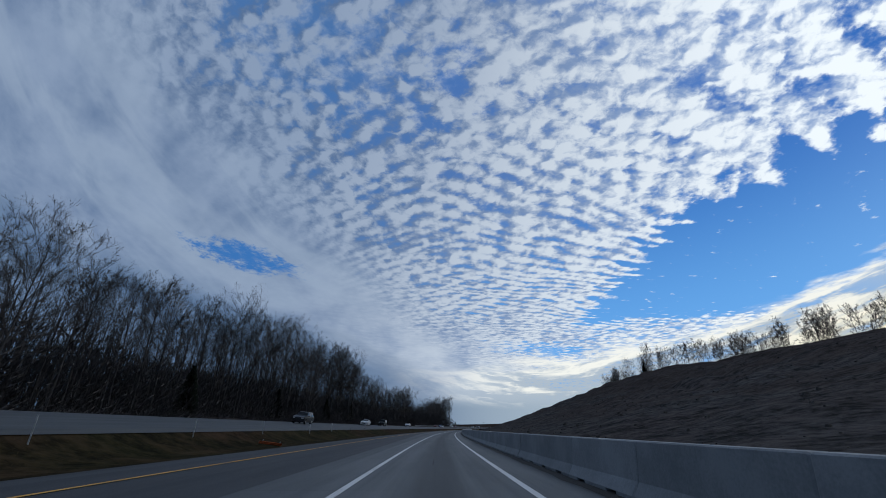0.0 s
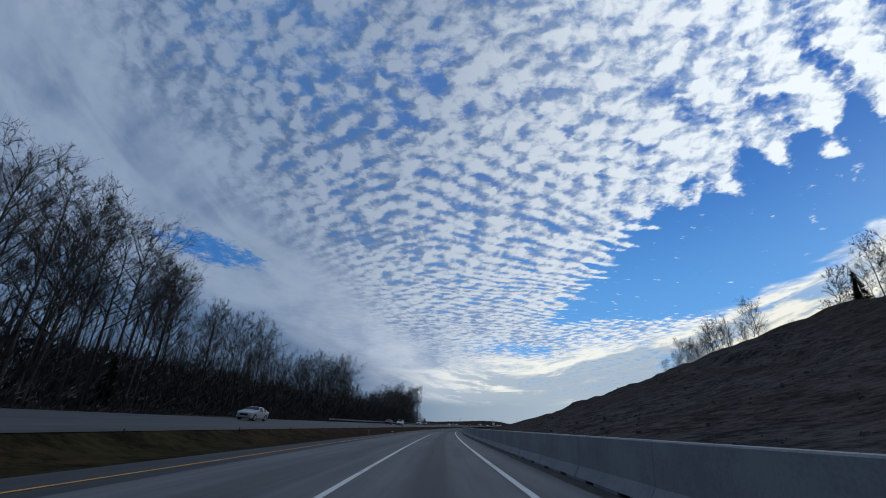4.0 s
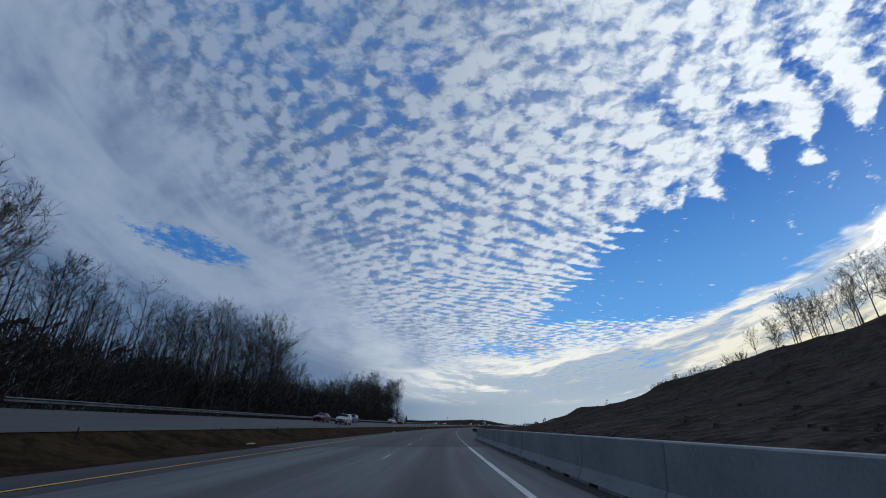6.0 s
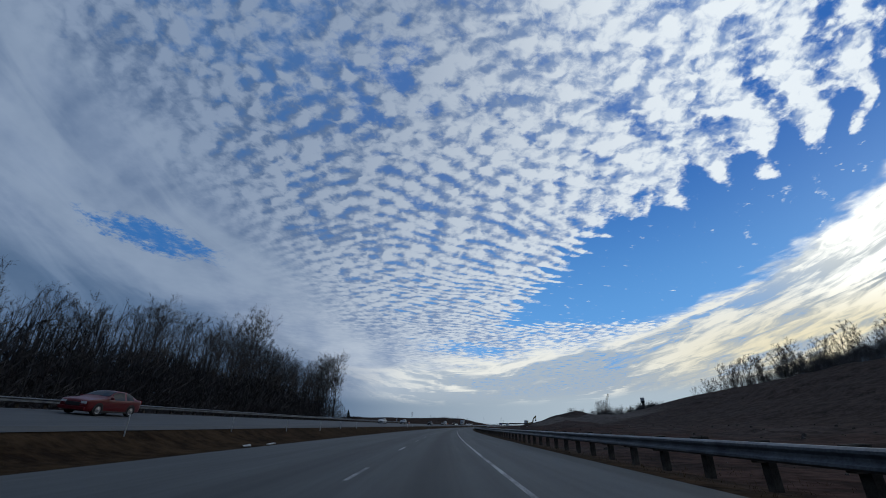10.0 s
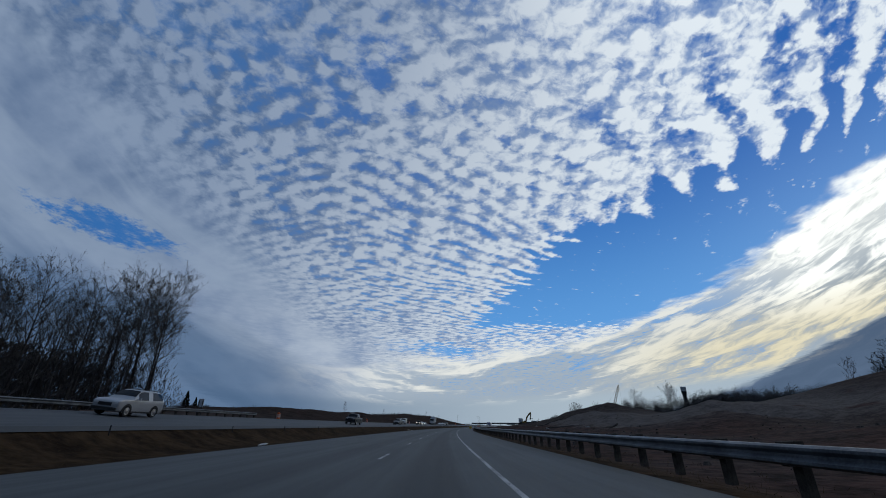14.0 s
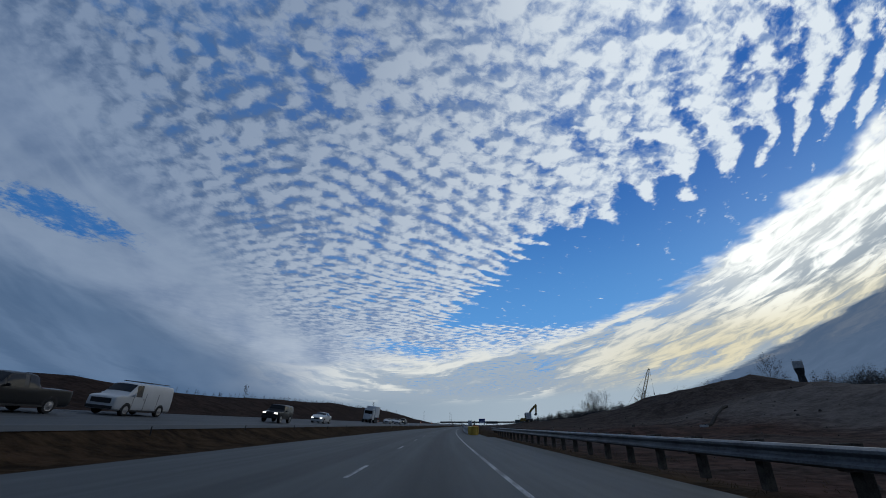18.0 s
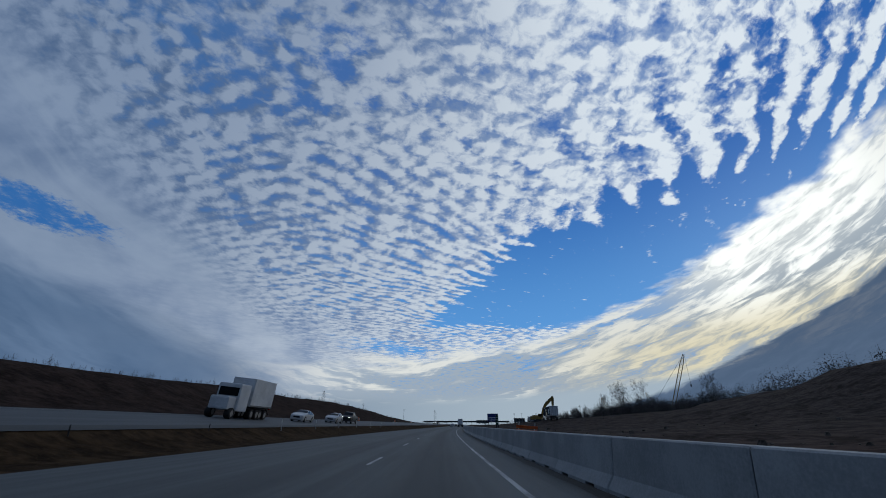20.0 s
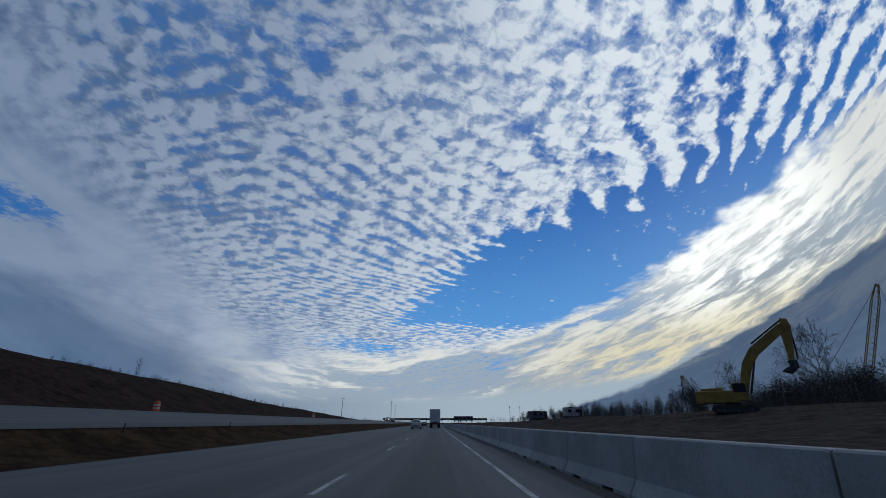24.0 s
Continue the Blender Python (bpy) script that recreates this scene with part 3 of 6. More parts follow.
line("edge_line", -160, 236, lambda s: 1.85, 0.15, WHITE_PAINT, "solid white edge line along the outer shoulder")
line("worn_edge_line", 236, 1300, lambda s: 1.85, 0.12, WORN_PAINT, "worn white edge line along the outer shoulder")
line("lane_line", -160, 206, lambda s: -1.85, 0.15, WHITE_PAINT, "solid white line between the lanes")
line("median_line", -160, 300, lambda s: -7.4 - 0.35 * smooth01((s - 20) / 150), 0.15, YELLOW_PAINT, "solid yellow line beside the median")
line("opposite_edge_line", -160, 1300, lambda s: -23.2, 0.13, WORN_PAINT, "worn white edge line of the opposite carriageway", z=FAR_Z1 - 0.108 + 0.012)


def dashes():
    mt = WORN_PAINT
    s = 214.0
    while s < 1250:
        tagged(line("lane_dash", s, s + 3.05, lambda q: -1.85, 0.12, mt, "short worn white lane dash"), group="lane dashes")
        s += 12.19


dashes()
DIRT = road_material("gutter_dirt", (0.012, 0.011, 0.01), (0.04, 0.036, 0.032), 0, False)
for s_a, s_b in ((-60, 250), (690, 1012)):
    strip("gutter_dirt", s_a, s_b, lambda s: [(2.98 + 0.12 * noise.noise((s * 0.6, 0, 1)), 0.004), (3.5, 0.004)], DIRT, 1.2, "structure", "dark dirt along the foot of the concrete barrier", "dirt")

# ---- barriers and guard rails ----
DARK_IRON = material("rusty_iron", (0.02, 0.012, 0.009), (0.06, 0.036, 0.026), 4.0, 0.85, 0.2, metal=0.3)


def jersey_barrier(length=3.635, top=0.92):
    """A precast barrier with its flared foot and two drain slots, along y from 0."""
    half = [(0.31, 0.0), (0.31, 0.075), (0.185, 0.29), (0.12, top - 0.02), (0.1, top)]
    prof = [(-x, z) for x, z in half] + [(x, z) for x, z in reversed(half)]
    cuts = [(0.0, 0.0, 0.9), (0.03, 0.0, 1.0), (0.7, 0.0, 1), (0.7, 0.07, 1), (1.2, 0.07, 1), (1.2, 0.0, 1), (length - 1.2, 0.0, 1), (length - 1.2, 0.07, 1), (length - 0.7, 0.07, 1), (length - 0.7, 0.0, 1), (length - 0.03, 0.0, 1), (length, 0.0, 0.9)]
    verts, faces, k = [], [], len(prof)
    for y, foot, w in cuts:
        for x, z in prof:
            verts.append((x * w, y, max(z, foot) if w == 1 else max(z, foot) * 0.99))
    for i in range(len(cuts) - 1):
        for j in range(k):
            a, b = i * k + j, i * k + (j + 1) % k
            faces.append((a, a + k, b + k, b))
    faces.append(tuple(range(k)))
    faces.append(tuple(reversed(range((len(cuts) - 1) * k, len(cuts) * k))))
    ob = mesh_object("jersey_barrier", verts, faces, BARRIER)
    bm = bmesh.new()
    rod(bm, (0, length + 0.01, 0.12), (0, length + 0.01, top - 0.16), 0.03, sides=6)
    part("connecting_pin", bm, DARK_IRON, ob, "rusty steel connecting pin")
    for z in (0.22, top - 0.25):
        bm = bmesh.new()
        box(bm, 0, length + 0.005, z, 0.12, 0.06, 0.03)
        part("connecting_loop", bm, DARK_IRON, ob)
    return tagged(ob, "grey precast concrete barrier section with a flared foot", "barrier", "concrete barriers along the outer shoulder")


def lay_barriers():
    first = jersey_barrier()
    spots = []
    s = -58.0
    while s < 251.5:
        spots.append(s)
        s += 3.66
    s = 690.0
    while s < 1010:
        spots.append(s)
        s += 3.66
    rnd = random.Random(5)
    for i, s in enumerate(spots):
        m = facing(s, 3.62 + rnd.uniform(-0.012, 0.012), -0.01) @ pose(0, 0, 0, 0, 0, rnd.uniform(-0.15, 0.15) - math.degrees(TURN_RATE * 1.8))
        if i == 0:
            first.matrix_world = m
        else:
            copy_thing(first, m)


lay_barriers()


def beam_section():
    """The W of a guard rail, (out, up), from its middle height."""
    return [(0.0, -0.155), (-0.03, -0.15), (-0.08, -0.115), (-0.08, -0.075), (-0.015, -0.02), (-0.015, 0.02), (-0.08, 0.075), (-0.08, 0.115), (-0.03, 0.15), (0.0, 0.155)]


def guard_rail(name, s_from, s_to, d, z_at, side, label, group=""):
    """Posts 1.9 m apart, a block on each and the W beam in sections. side: -1 when the road lies at smaller d."""
    root = thing(name, Matrix.Identity(4), label, "guard rail", group)
    n = int((s_to - s_from) / 1.905)
    bm = bmesh.new()
    box(bm, 0, 0, 0.32, 0.15, 0.2, 0.84, bevel=0.008)
    proto = part("post", bm, POST, root)
    bm = bmesh.new()
    box(bm, -side * -0.17, 0, 0.55, 0.18, 0.15, 0.36, bevel=0.008)
    block = part("spacer_block", bm, POST, root)
    rnd = random.Random(int(s_from))
    for i in range(n + 1):
        s = s_from + i * 1.905
        m = facing(s, d + side * -0.02, z_at(s)) @ pose(0, 0, rnd.uniform(-0.015, 0.015), rnd.uniform(-1, 1), rnd.uniform(-1.2, 1.2), 0)
        for p in (proto, block):
            o = p if i == 0 else p.copy()
            if i:
                scene.collection.objects.link(o)
            o.matrix_world = m
    sec = beam_section()
    i = 0
    while i < n:
        j = min(n, i + 2)
        verts, faces = [], []
        for q, s in enumerate(np.linspace(s_from + i * 1.905 - 0.12, s_from + j * 1.905 + 0.12, 3)):
            for thick in (0.0, 0.006):
                for out, up in sec:
                    verts.append(at(s, d + side * (0.27 - out - thick) + (0.004 * side if (i // 2) % 2 else 0), z_at(s) + 0.55 + up))
        k = len(sec)
        for q in range(2):
            for r in range(k - 1):
                a = q * 2 * k + r
                faces.append((a, a + 1, a + 2 * k + 1, a + 2 * k))
                faces.append((a + k, a + 3 * k, a + 3 * k + 1, a + k + 1))
            a = q * 2 * k
            faces.append((a, a + 2 * k, a + 3 * k, a + k))
            b = a + k - 1
            faces.append((b, b + k, b + 3 * k, b + 2 * k))
        mesh_object("rail", verts, faces, STEEL, root)
        i = j
    return root


guard_rail("guard_rail", 284, 684, 6.2, lambda s: 0.14, -1, "galvanised steel guard rail on timber posts along the outer shoulder")
guard_rail("guard_rail", 236, 552, -26.3, lambda s: land(s, -26.3) + 0.1, 1, "galvanised steel guard rail in front of the bare wood")


# ---- trees ----
class Twigs:
    """Gathers tapering branches into one mesh."""

    def __init__(self):
        self.v, self.f = [], []

    def tube(self, pts, radii, sides):
        base = len(self.v)
        up = Vector((0.31, 0.17, 0.93))
        for i, p in enumerate(pts):
            way = (pts[min(i + 1, len(pts) - 1)] - pts[max(i - 1, 0)]).normalized()
            a = way.cross(up)
            a = a.normalized() if a.length > 1e-3 else Vector((1, 0, 0))
            b = way.cross(a)
            for k in range(sides):
                c = 2 * math.pi * k / sides
                self.v.append(p + (a * math.cos(c) + b * math.sin(c)) * radii[i])
        for i in range(len(pts) - 1):
            for k in range(sides):
                p, q = base + i * sides + k, base + i * sides + (k + 1) % sides
                self.f.append((p, q, q + sides, p + sides))

    def blade(self, a, b, w):
        side = (b - a).cross(Vector((0.4, 0.7, 0.59))).normalized() * w
        n = len(self.v)
        self.v += [a - side, a + side, b]
        self.f.append((n, n + 1, n + 2))


def bare_tree(seed, height, crown_from, spread, lean, limbs=17):
    """Trunk and crown meshes of a leafless tree: limbs, branches, twigs and twig ends."""
    rnd = random.Random(seed)
    trunk, crown = Twigs(), Twigs()
    pts, radii, p = [], [], Vector((0, 0, -0.4))
    r0 = height * 0.0092
    n = 9
    drift = Vector((rnd.uniform(-1, 1), rnd.uniform(-1, 1), 0)) * lean
    for i in range(n + 1):
        f = i / n
        pts.append(p.copy())
        radii.append(r0 * (1 - 0.88 * f) * (1.35 if i == 0 else 1))
        p = p + Vector((drift.x + rnd.uniform(-0.09, 0.09), drift.y + rnd.uniform(-0.09, 0.09), (height * 0.94 + 0.4) / n))
    trunk.tube(pts, radii, 7)

    def some(k):
        return Vector((rnd.uniform(-k, k), rnd.uniform(-k, k), rnd.uniform(-k, k)))

    def along(bend, f):
        q = f * (len(bend) - 1)
        j = min(len(bend) - 2, int(q))
        return bend[j].lerp(bend[j + 1], q - j), (bend[j + 1] - bend[j]).normalized()

    for i in range(limbs):
        f = crown_from + (0.97 - crown_from) * (i + rnd.random()) / limbs
        a, _ = along(pts, f)
        c = i * 2.4 + rnd.uniform(-0.5, 0.5)
        rel = (f - crown_from) / (1 - crown_from)
        length = height * spread * (0.5 + 0.9 * math.sin(math.pi * (0.18 + 0.72 * rel))) * rnd.uniform(0.75, 1.15)
        way = Vector((math.cos(c), math.sin(c), 0.55 + 0.9 * rel + rnd.uniform(-0.15, 0.25))).normalized()
        bend, q = [a], a.copy()
        for k in range(4):
            way = (way + some(0.16) + Vector((0, 0, 0.13))).normalized()
            q = q + way * length / 4
            bend.append(q.copy())
        r = max(0.025, r0 * 0.45 * (1 - 0.65 * rel))
        crown.tube(bend, [r, r * 0.8, r * 0.6, r * 0.38, r * 0.12], 4)
        for k in range(7):
            b, w1 = along(bend, 0.2 + 0.8 * (k + rnd.random()) / 7)
            w2 = (w1 * 0.8 + some(0.8) + Vector((0, 0, 0.2))).normalized()
            l2 = length * rnd.uniform(0.26, 0.5)
            mid = b + w2 * l2 * 0.5
            w2 = (w2 + some(0.25) + Vector((0, 0, 0.12))).normalized()
            end = mid + w2 * l2 * 0.5
            r2 = r * 0.34
            crown.tube([b, mid, end], [r2, r2 * 0.65, 0.008], 3)
            for m in range(8):
                c0, w3 = along([b, mid, end], rnd.uniform(0.25, 1.0))
                w4 = (w3 * 0.8 + some(0.75) + Vector((0, 0, 0.2))).normalized()
                l3 = l2 * rnd.uniform(0.3, 0.6)
                tip = c0 + w4 * l3
                crown.blade(c0, tip, 0.024)
                for _ in range(3):
                    c1 = c0.lerp(tip, rnd.uniform(0.3, 0.9))
                    crown.blade(c1, c1 + (w4 + some(0.7)).normalized() * l3 * rnd.uniform(0.4, 0.8), 0.016)
    return trunk, crown


def tree_kind(name, seed, *args, **more):
    trunk, crown = bare_tree(seed, *args, **more)
    a = bpy.data.meshes.new("trunk")
    a.from_pydata(trunk.v, [], trunk.f)
    a.polygons.foreach_set("use_smooth", np.ones(len(a.polygons), dtype=bool))
    a.materials.append(BARK)
    b = bpy.data.meshes.new("crown")
    b.from_pydata(crown.v, [], crown.f)
    b.materials.append(TWIG)
    return a, b


def plant(kind, s, d, scale, turn, label, group, z=None):
    root = thing("bare_tree", facing(s, d, (land(s, d) if z is None else z) - 0.1, turn) @ Matrix.Diagonal((scale, scale, scale * 1.0, 1)), label, "tree", group)
    for nm, me in zip(("trunk", "crown"), kind):
        o = new(nm, me)
        o.parent = root
    return root


TALL = [tree_kind("tall", 11 + i, 25 + (i % 3) * 1.5, 0.3 + 0.06 * (i % 4), 0.16 + 0.02 * (i % 3), 0.06) for i in range(7)]
THIN = [tree_kind("thin", 81 + i, 25 + i, 0.3, 0.18, 0.06, limbs=11) for i in range(4)]
WIDE = [tree_kind("wide", 31 + i, 23, 0.16, 0.27, 0.1, limbs=26) for i in range(3)]
SMALL = [tree_kind("small", 51 + i, 9, 0.15, 0.22, 0.08, limbs=12) for i in range(4)]


def joined_trees(name, spots, label):
    """Trees too many to tell apart, in one mesh. spots: (kind, matrix)."""
    cache, co, loops, totals, base = {}, [], [], [], 0
    for kind, m in spots:
        for me in kind:
            if me.name not in cache:
                v, l, t = np.empty(len(me.vertices) * 3), np.empty(len(me.loops), dtype=np.int32), np.empty(len(me.polygons), dtype=np.int32)
                me.vertices.foreach_get("co", v), me.loops.foreach_get("vertex_index", l), me.polygons.foreach_get("loop_total", t)
                cache[me.name] = (v.reshape(-1, 3), l, t)
            v, l, t = cache[me.name]
            a = np.array(m)
            co.append(v @ a[:3, :3].T + a[:3, 3]), loops.append(l + base), totals.append(t)
            base += len(v)
    co, loops, totals = np.concatenate(co), np.concatenate(loops), np.concatenate(totals)
    me = bpy.data.meshes.new(name)
    me.vertices.add(len(co)), me.loops.add(len(loops)), me.polygons.add(len(totals))
    me.vertices.foreach_set("co", co.ravel())
    me.loops.foreach_set("vertex_index", loops)
    me.polygons.foreach_set("loop_start", np.concatenate(([0], np.cumsum(totals)[:-1])).astype(np.int32))
    me.update(calc_edges=True)
    me.materials.append(TWIG)
    return tagged(new(name, me), label, "woodland", "", "stuff")


def set_back(s):
    """How far the wood's edge draws back from the road towards its end."""
    return 25.0 * smooth01((s - 440) / 140)


def plant_wood():
    rnd = random.Random(3)
    s = -30.0
    behind = []
    while s < 600:
        for row in range(2):
            d = -54 - row * 8 - rnd.uniform(0, 6) - set_back(s)
            gap = 238 < s < 292 and row == 0
            if gap and rnd.random() < 0.5:
                continue
            size = rnd.uniform(0.8, 1.1) * (0.62 + 0.38 * smooth01(abs(s - 385) / 80)) * (0.92 + 0.26 * smooth01((s - 70) / 60) * smooth01((270 - s) / 50))
            size *= 1 + 0.004 * set_back(s)
            if row:
                behind.append((rnd.choice(THIN), facing(s, d, land(s, d) - 0.1, rnd.uniform(0, 360)) @ Matrix.Scale(size, 4)))
                continue
            plant(rnd.choice(TALL), s + rnd.uniform(-1.5, 1.5), d, size, rnd.uniform(0, 360), "tall leafless forest tree with a straight grey trunk", "bare trees of the roadside wood")
        s += rnd.uniform(2.7, 4.4)
    for s, d, k, size in ((46, -50, 0, 0.95), (316, -50, 1, 1.0), (327, -51, 2, 1.1), (334, -52, 0, 0.95), (300, -50, 1, 0.95), (150, -50, 1, 0.9), (250, -51, 2, 1.0)):
        plant(WIDE[k], s, d, size, rnd.uniform(0, 360), "wide-crowned leafless tree at the edge of the wood", "bare trees of the roadside wood")
    for i in range(9):
        plant(rnd.choice(TALL), 590 + i * 2.1, -77 - rnd.uniform(0, 16), rnd.uniform(1.08, 1.25), rnd.uniform(0, 360), "tall straight leafless tree at the end of the wood", "bare trees of the roadside wood")
    joined_trees("second_row", behind, "second row of tall leafless trees in the roadside wood")


plant_wood()


def wood_behind():
    """The depth of the wood: many stems and twigs that nobody could count."""
    rnd = random.Random(8)
    t = Twigs()
    for i in range(4000):
        s = rnd.uniform(-60, 606)
        d = -62 - set_back(s) - 66 * rnd.random() ** 1.3
        h = rnd.uniform(14, 24) * (0.66 + 0.34 * smooth01(abs(s - 380) / 60))
        a = at(s, d, land(s, d) - 0.3)
        b = a + Vector((rnd.uniform(-0.8, 0.8), rnd.uniform(-0.8, 0.8), h))
        t.tube([a, a.lerp(b, 0.5), b], [0.18, 0.12, 0.02], 3)
        for j in range(34):
            f = rnd.uniform(0.25, 1.0)
            c = a.lerp(b, f)
            out = Vector((rnd.uniform(-1, 1), rnd.uniform(-1, 1), rnd.uniform(0.1, 1.3))).normalized()
            t.blade(c, c + out * rnd.uniform(1.4, 4.6) * (1.3 - f), 0.04)
    tagged(mesh_object("wood_depth", t.v, t.f, TWIG), "dense leafless stems deep in the roadside wood", "woodland", "", "stuff")
    t = Twigs()
    for i in range(190000):
        s = rnd.uniform(-60, 604)
        d = -38 - 44 * rnd.random() ** 0.8
        deep = smooth01((-44 - d) / 12)
        d -= set_back(s)
        lump = 0.55 + 0.9 * (0.5 + 0.5 * noise.noise((s * 0.08, d * 0.1, 4.0)))
        h = rnd.uniform(0.4, 2.4) * (0.5 + deep)
        a = at(s, d, land(s, d) + rnd.uniform(0, 11.0) * deep * lump)
        k = 0.6 if rnd.random() < 0.35 else 1.3
        t.blade(a, a + Vector((rnd.uniform(-k, k), rnd.uniform(-k, k), h * (1.15 - 0.4 * k))), rnd.uniform(0.03, 0.08 + 0.08 * deep))
    for i in range(40000):
        s = rnd.uniform(-60, 604)
        d = rnd.uniform(-92, -70) - set_back(s)
        top = (11 + 7 * (0.5 + 0.5 * noise.noise((s * 0.07, d * 0.05, 6.0)))) * (0.62 + 0.38 * smooth01(abs(s - 385) / 80))
        a = at(s, d, land(s, d) + top * rnd.random())
        t.blade(a, a + Vector((rnd.uniform(-1.5, 1.5), rnd.uniform(-1.5, 1.5), rnd.uniform(0.2, 1.6))), rnd.uniform(0.2, 0.55))
    tagged(mesh_object("undergrowth", t.v, t.f, BRUSH), "dark tangled brush under the leafless wood", "undergrowth", "", "stuff")


wood_behind()


def woods(name, label, patches, seed, mt, count, blades=46, full=1.0):
    """Woodland that nobody could count: stems with rounded heads of twigs. patches: (s from, s to, d from, d to, height)."""
    rnd = random.Random(seed)
    t = Twigs()
    for s0, s1, d0, d1, h0 in patches:
        for i in range(count):
            s, d = rnd.uniform(s0, s1), rnd.uniform(d0, d1)
            h = h0 * rnd.uniform(0.6, 1.12)
            a = at(s, d, land(s, d) - 0.4)
            b = a + Vector((rnd.uniform(-0.4, 0.4), rnd.uniform(-0.4, 0.4), h))
            t.tube([a, a.lerp(b, 0.55), b], [h * 0.012, h * 0.008, 0.015], 3)
            wide, tall = h * rnd.uniform(0.2, 0.31), h * rnd.uniform(0.36, 0.44)
            mid = a.lerp(b, 1 - tall / h)
            for j in range(blades):
                g, up = rnd.uniform(0, 2 * math.pi), rnd.uniform(-1, 1)
                r = rnd.random() ** 0.45 * rnd.uniform(0.9, 1.08)
                flat = math.sqrt(1 - up * up) * r * wide
                e = mid + Vector((math.cos(g) * flat, math.sin(g) * flat, up * r * tall))
                way = Vector((rnd.uniform(-1, 1), rnd.uniform(-1, 1), rnd.uniform(-0.4, 1))).normalized() * h * (rnd.uniform(0.016, 0.034) if r < 0.72 else rnd.uniform(0.012, 0.03))
                t.blade(e - way, e + way, h * full * (rnd.uniform(0.006, 0.011) if r < 0.72 else rnd.uniform(0.0015, 0.004)))
    return tagged(mesh_object(name, t.v, t.f, mt), label, "woodland", "", "stuff")


woods("ridge_wood", "leafless wood along the top of the earth bank", [(440, 640, 150, 185, 11), (440, 640, 146, 170, 5), (300, 400, 108, 140, 7), (405, 520, 126, 150, 6)], 21, HAZED_BRUSH, 300, 420, 0.85)
woods("far_wood", "dark leafless wood beyond the earthworks", [(640, 705, 150, 200, 10), (715, 800, 132, 185, 14.5), (800, 1000, 100, 150, 14), (1000, 1250, 70, 150, 10), (700, 900, 180, 270, 15), (560, 700, 160, 260, 12), (650, 1000, 112, 150, 4.5)], 22, HAZED_BRUSH, 330, 420, 1.0)
woods("thicket", "rounded dark thicket of leafless bushes at the works", [(860, 970, 62, 104, 8)], 26, HAZED_BRUSH, 220, 600)
woods("horizon_wood", "low dark woodland along the horizon", [(1500, 1900, -420, -40, 8), (1500, 1900, 30, 420, 8), (1900, 2300, -700, 700, 12), (1100, 1500, -200, -60, 6), (1250, 1500, 60, 300, 8)], 23, HAZED_BRUSH, 260, 70)
woods("bank_scrub", "thin scrub and saplings on top of the left bank", [(590, 720, -58, -46, 0.8), (700, 1000, -52, -45, 1.5), (720, 1000, -49, -44, 0.9)], 24, BRUSH, 330, 110, 1.8)
woods("works_scrub", "low dark brush over the ground beside the works", [(800, 980, 27, 52, 1.3), (840, 1000, 40, 66, 3.0)], 25, TWIG, 420, 90)


def evergreen(seed, h):
    """A dark cedar: a stem and many short sprays in a ragged cone."""
    rnd = random.Random(seed)
    trunk, crown = Twigs(), Twigs()
    trunk.tube([Vector((0, 0, -0.3)), Vector((0.1, 0, h * 0.5)), Vector((0, 0.1, h))], [h * 0.018, h * 0.011, 0.02], 6)
    for i in range(520):
        f = rnd.random() ** 0.8
        g = rnd.uniform(0, 2 * math.pi)
        r = h * 0.24 * (1 - f) ** 0.75 * rnd.uniform(0.5, 1.1) + 0.1
        c = Vector((0, 0, h * (0.08 + 0.92 * f)))
        e = c + Vector((math.cos(g) * r, math.sin(g) * r, rnd.uniform(-0.1, 0.25) * r))
        crown.blade(e, c, 0.05 + r * 0.12)
        crown.blade(c.lerp(e, 0.5), e + Vector((rnd.uniform(-0.4, 0.4), rnd.uniform(-0.4, 0.4), rnd.uniform(-0.1, 0.5))), 0.16)
    return trunk, crown


def evergreen_kind(seed, h):
    trunk, crown = evergreen(seed, h)
    out = []
    for nm, tw, mt in (("trunk", trunk, BARK), ("crown", crown, CEDAR)):
        me = bpy.data.meshes.new(nm)
        me.from_pydata(tw.v, [], tw.f)
        me.materials.append(mt)
        out.append(me)
    return out


CEDARS = [evergreen_kind(71, 9.0), evergreen_kind(72, 7.5)]


def place_evergreens():
    rnd = random.Random(14)
    for s, d, k, size in [(22, -50, 0, 1.2), (44, -52, 1, 1.2), (84, -51, 0, 1.1), (128, -52, 1, 1.2), (236, 98, 0, 1.1), (172, -52, 0, 1.0), (205, -52, 1, 1.1), (300, -54, 0, 0.9), (604, -72, 1, 0.6), (611, -74, 0, 0.35)]:
        root = thing("cedar_tree", facing(s, d, land(s, d) - 0.1, rnd.uniform(0, 360)) @ Matrix.Diagonal((size, size, size, 1)), "dark evergreen cedar among the leafless trees", "tree", "cedars")
        for nm, me in zip(("trunk", "crown"), CEDARS[k]):
            new(nm, me).parent = root


place_evergreens()


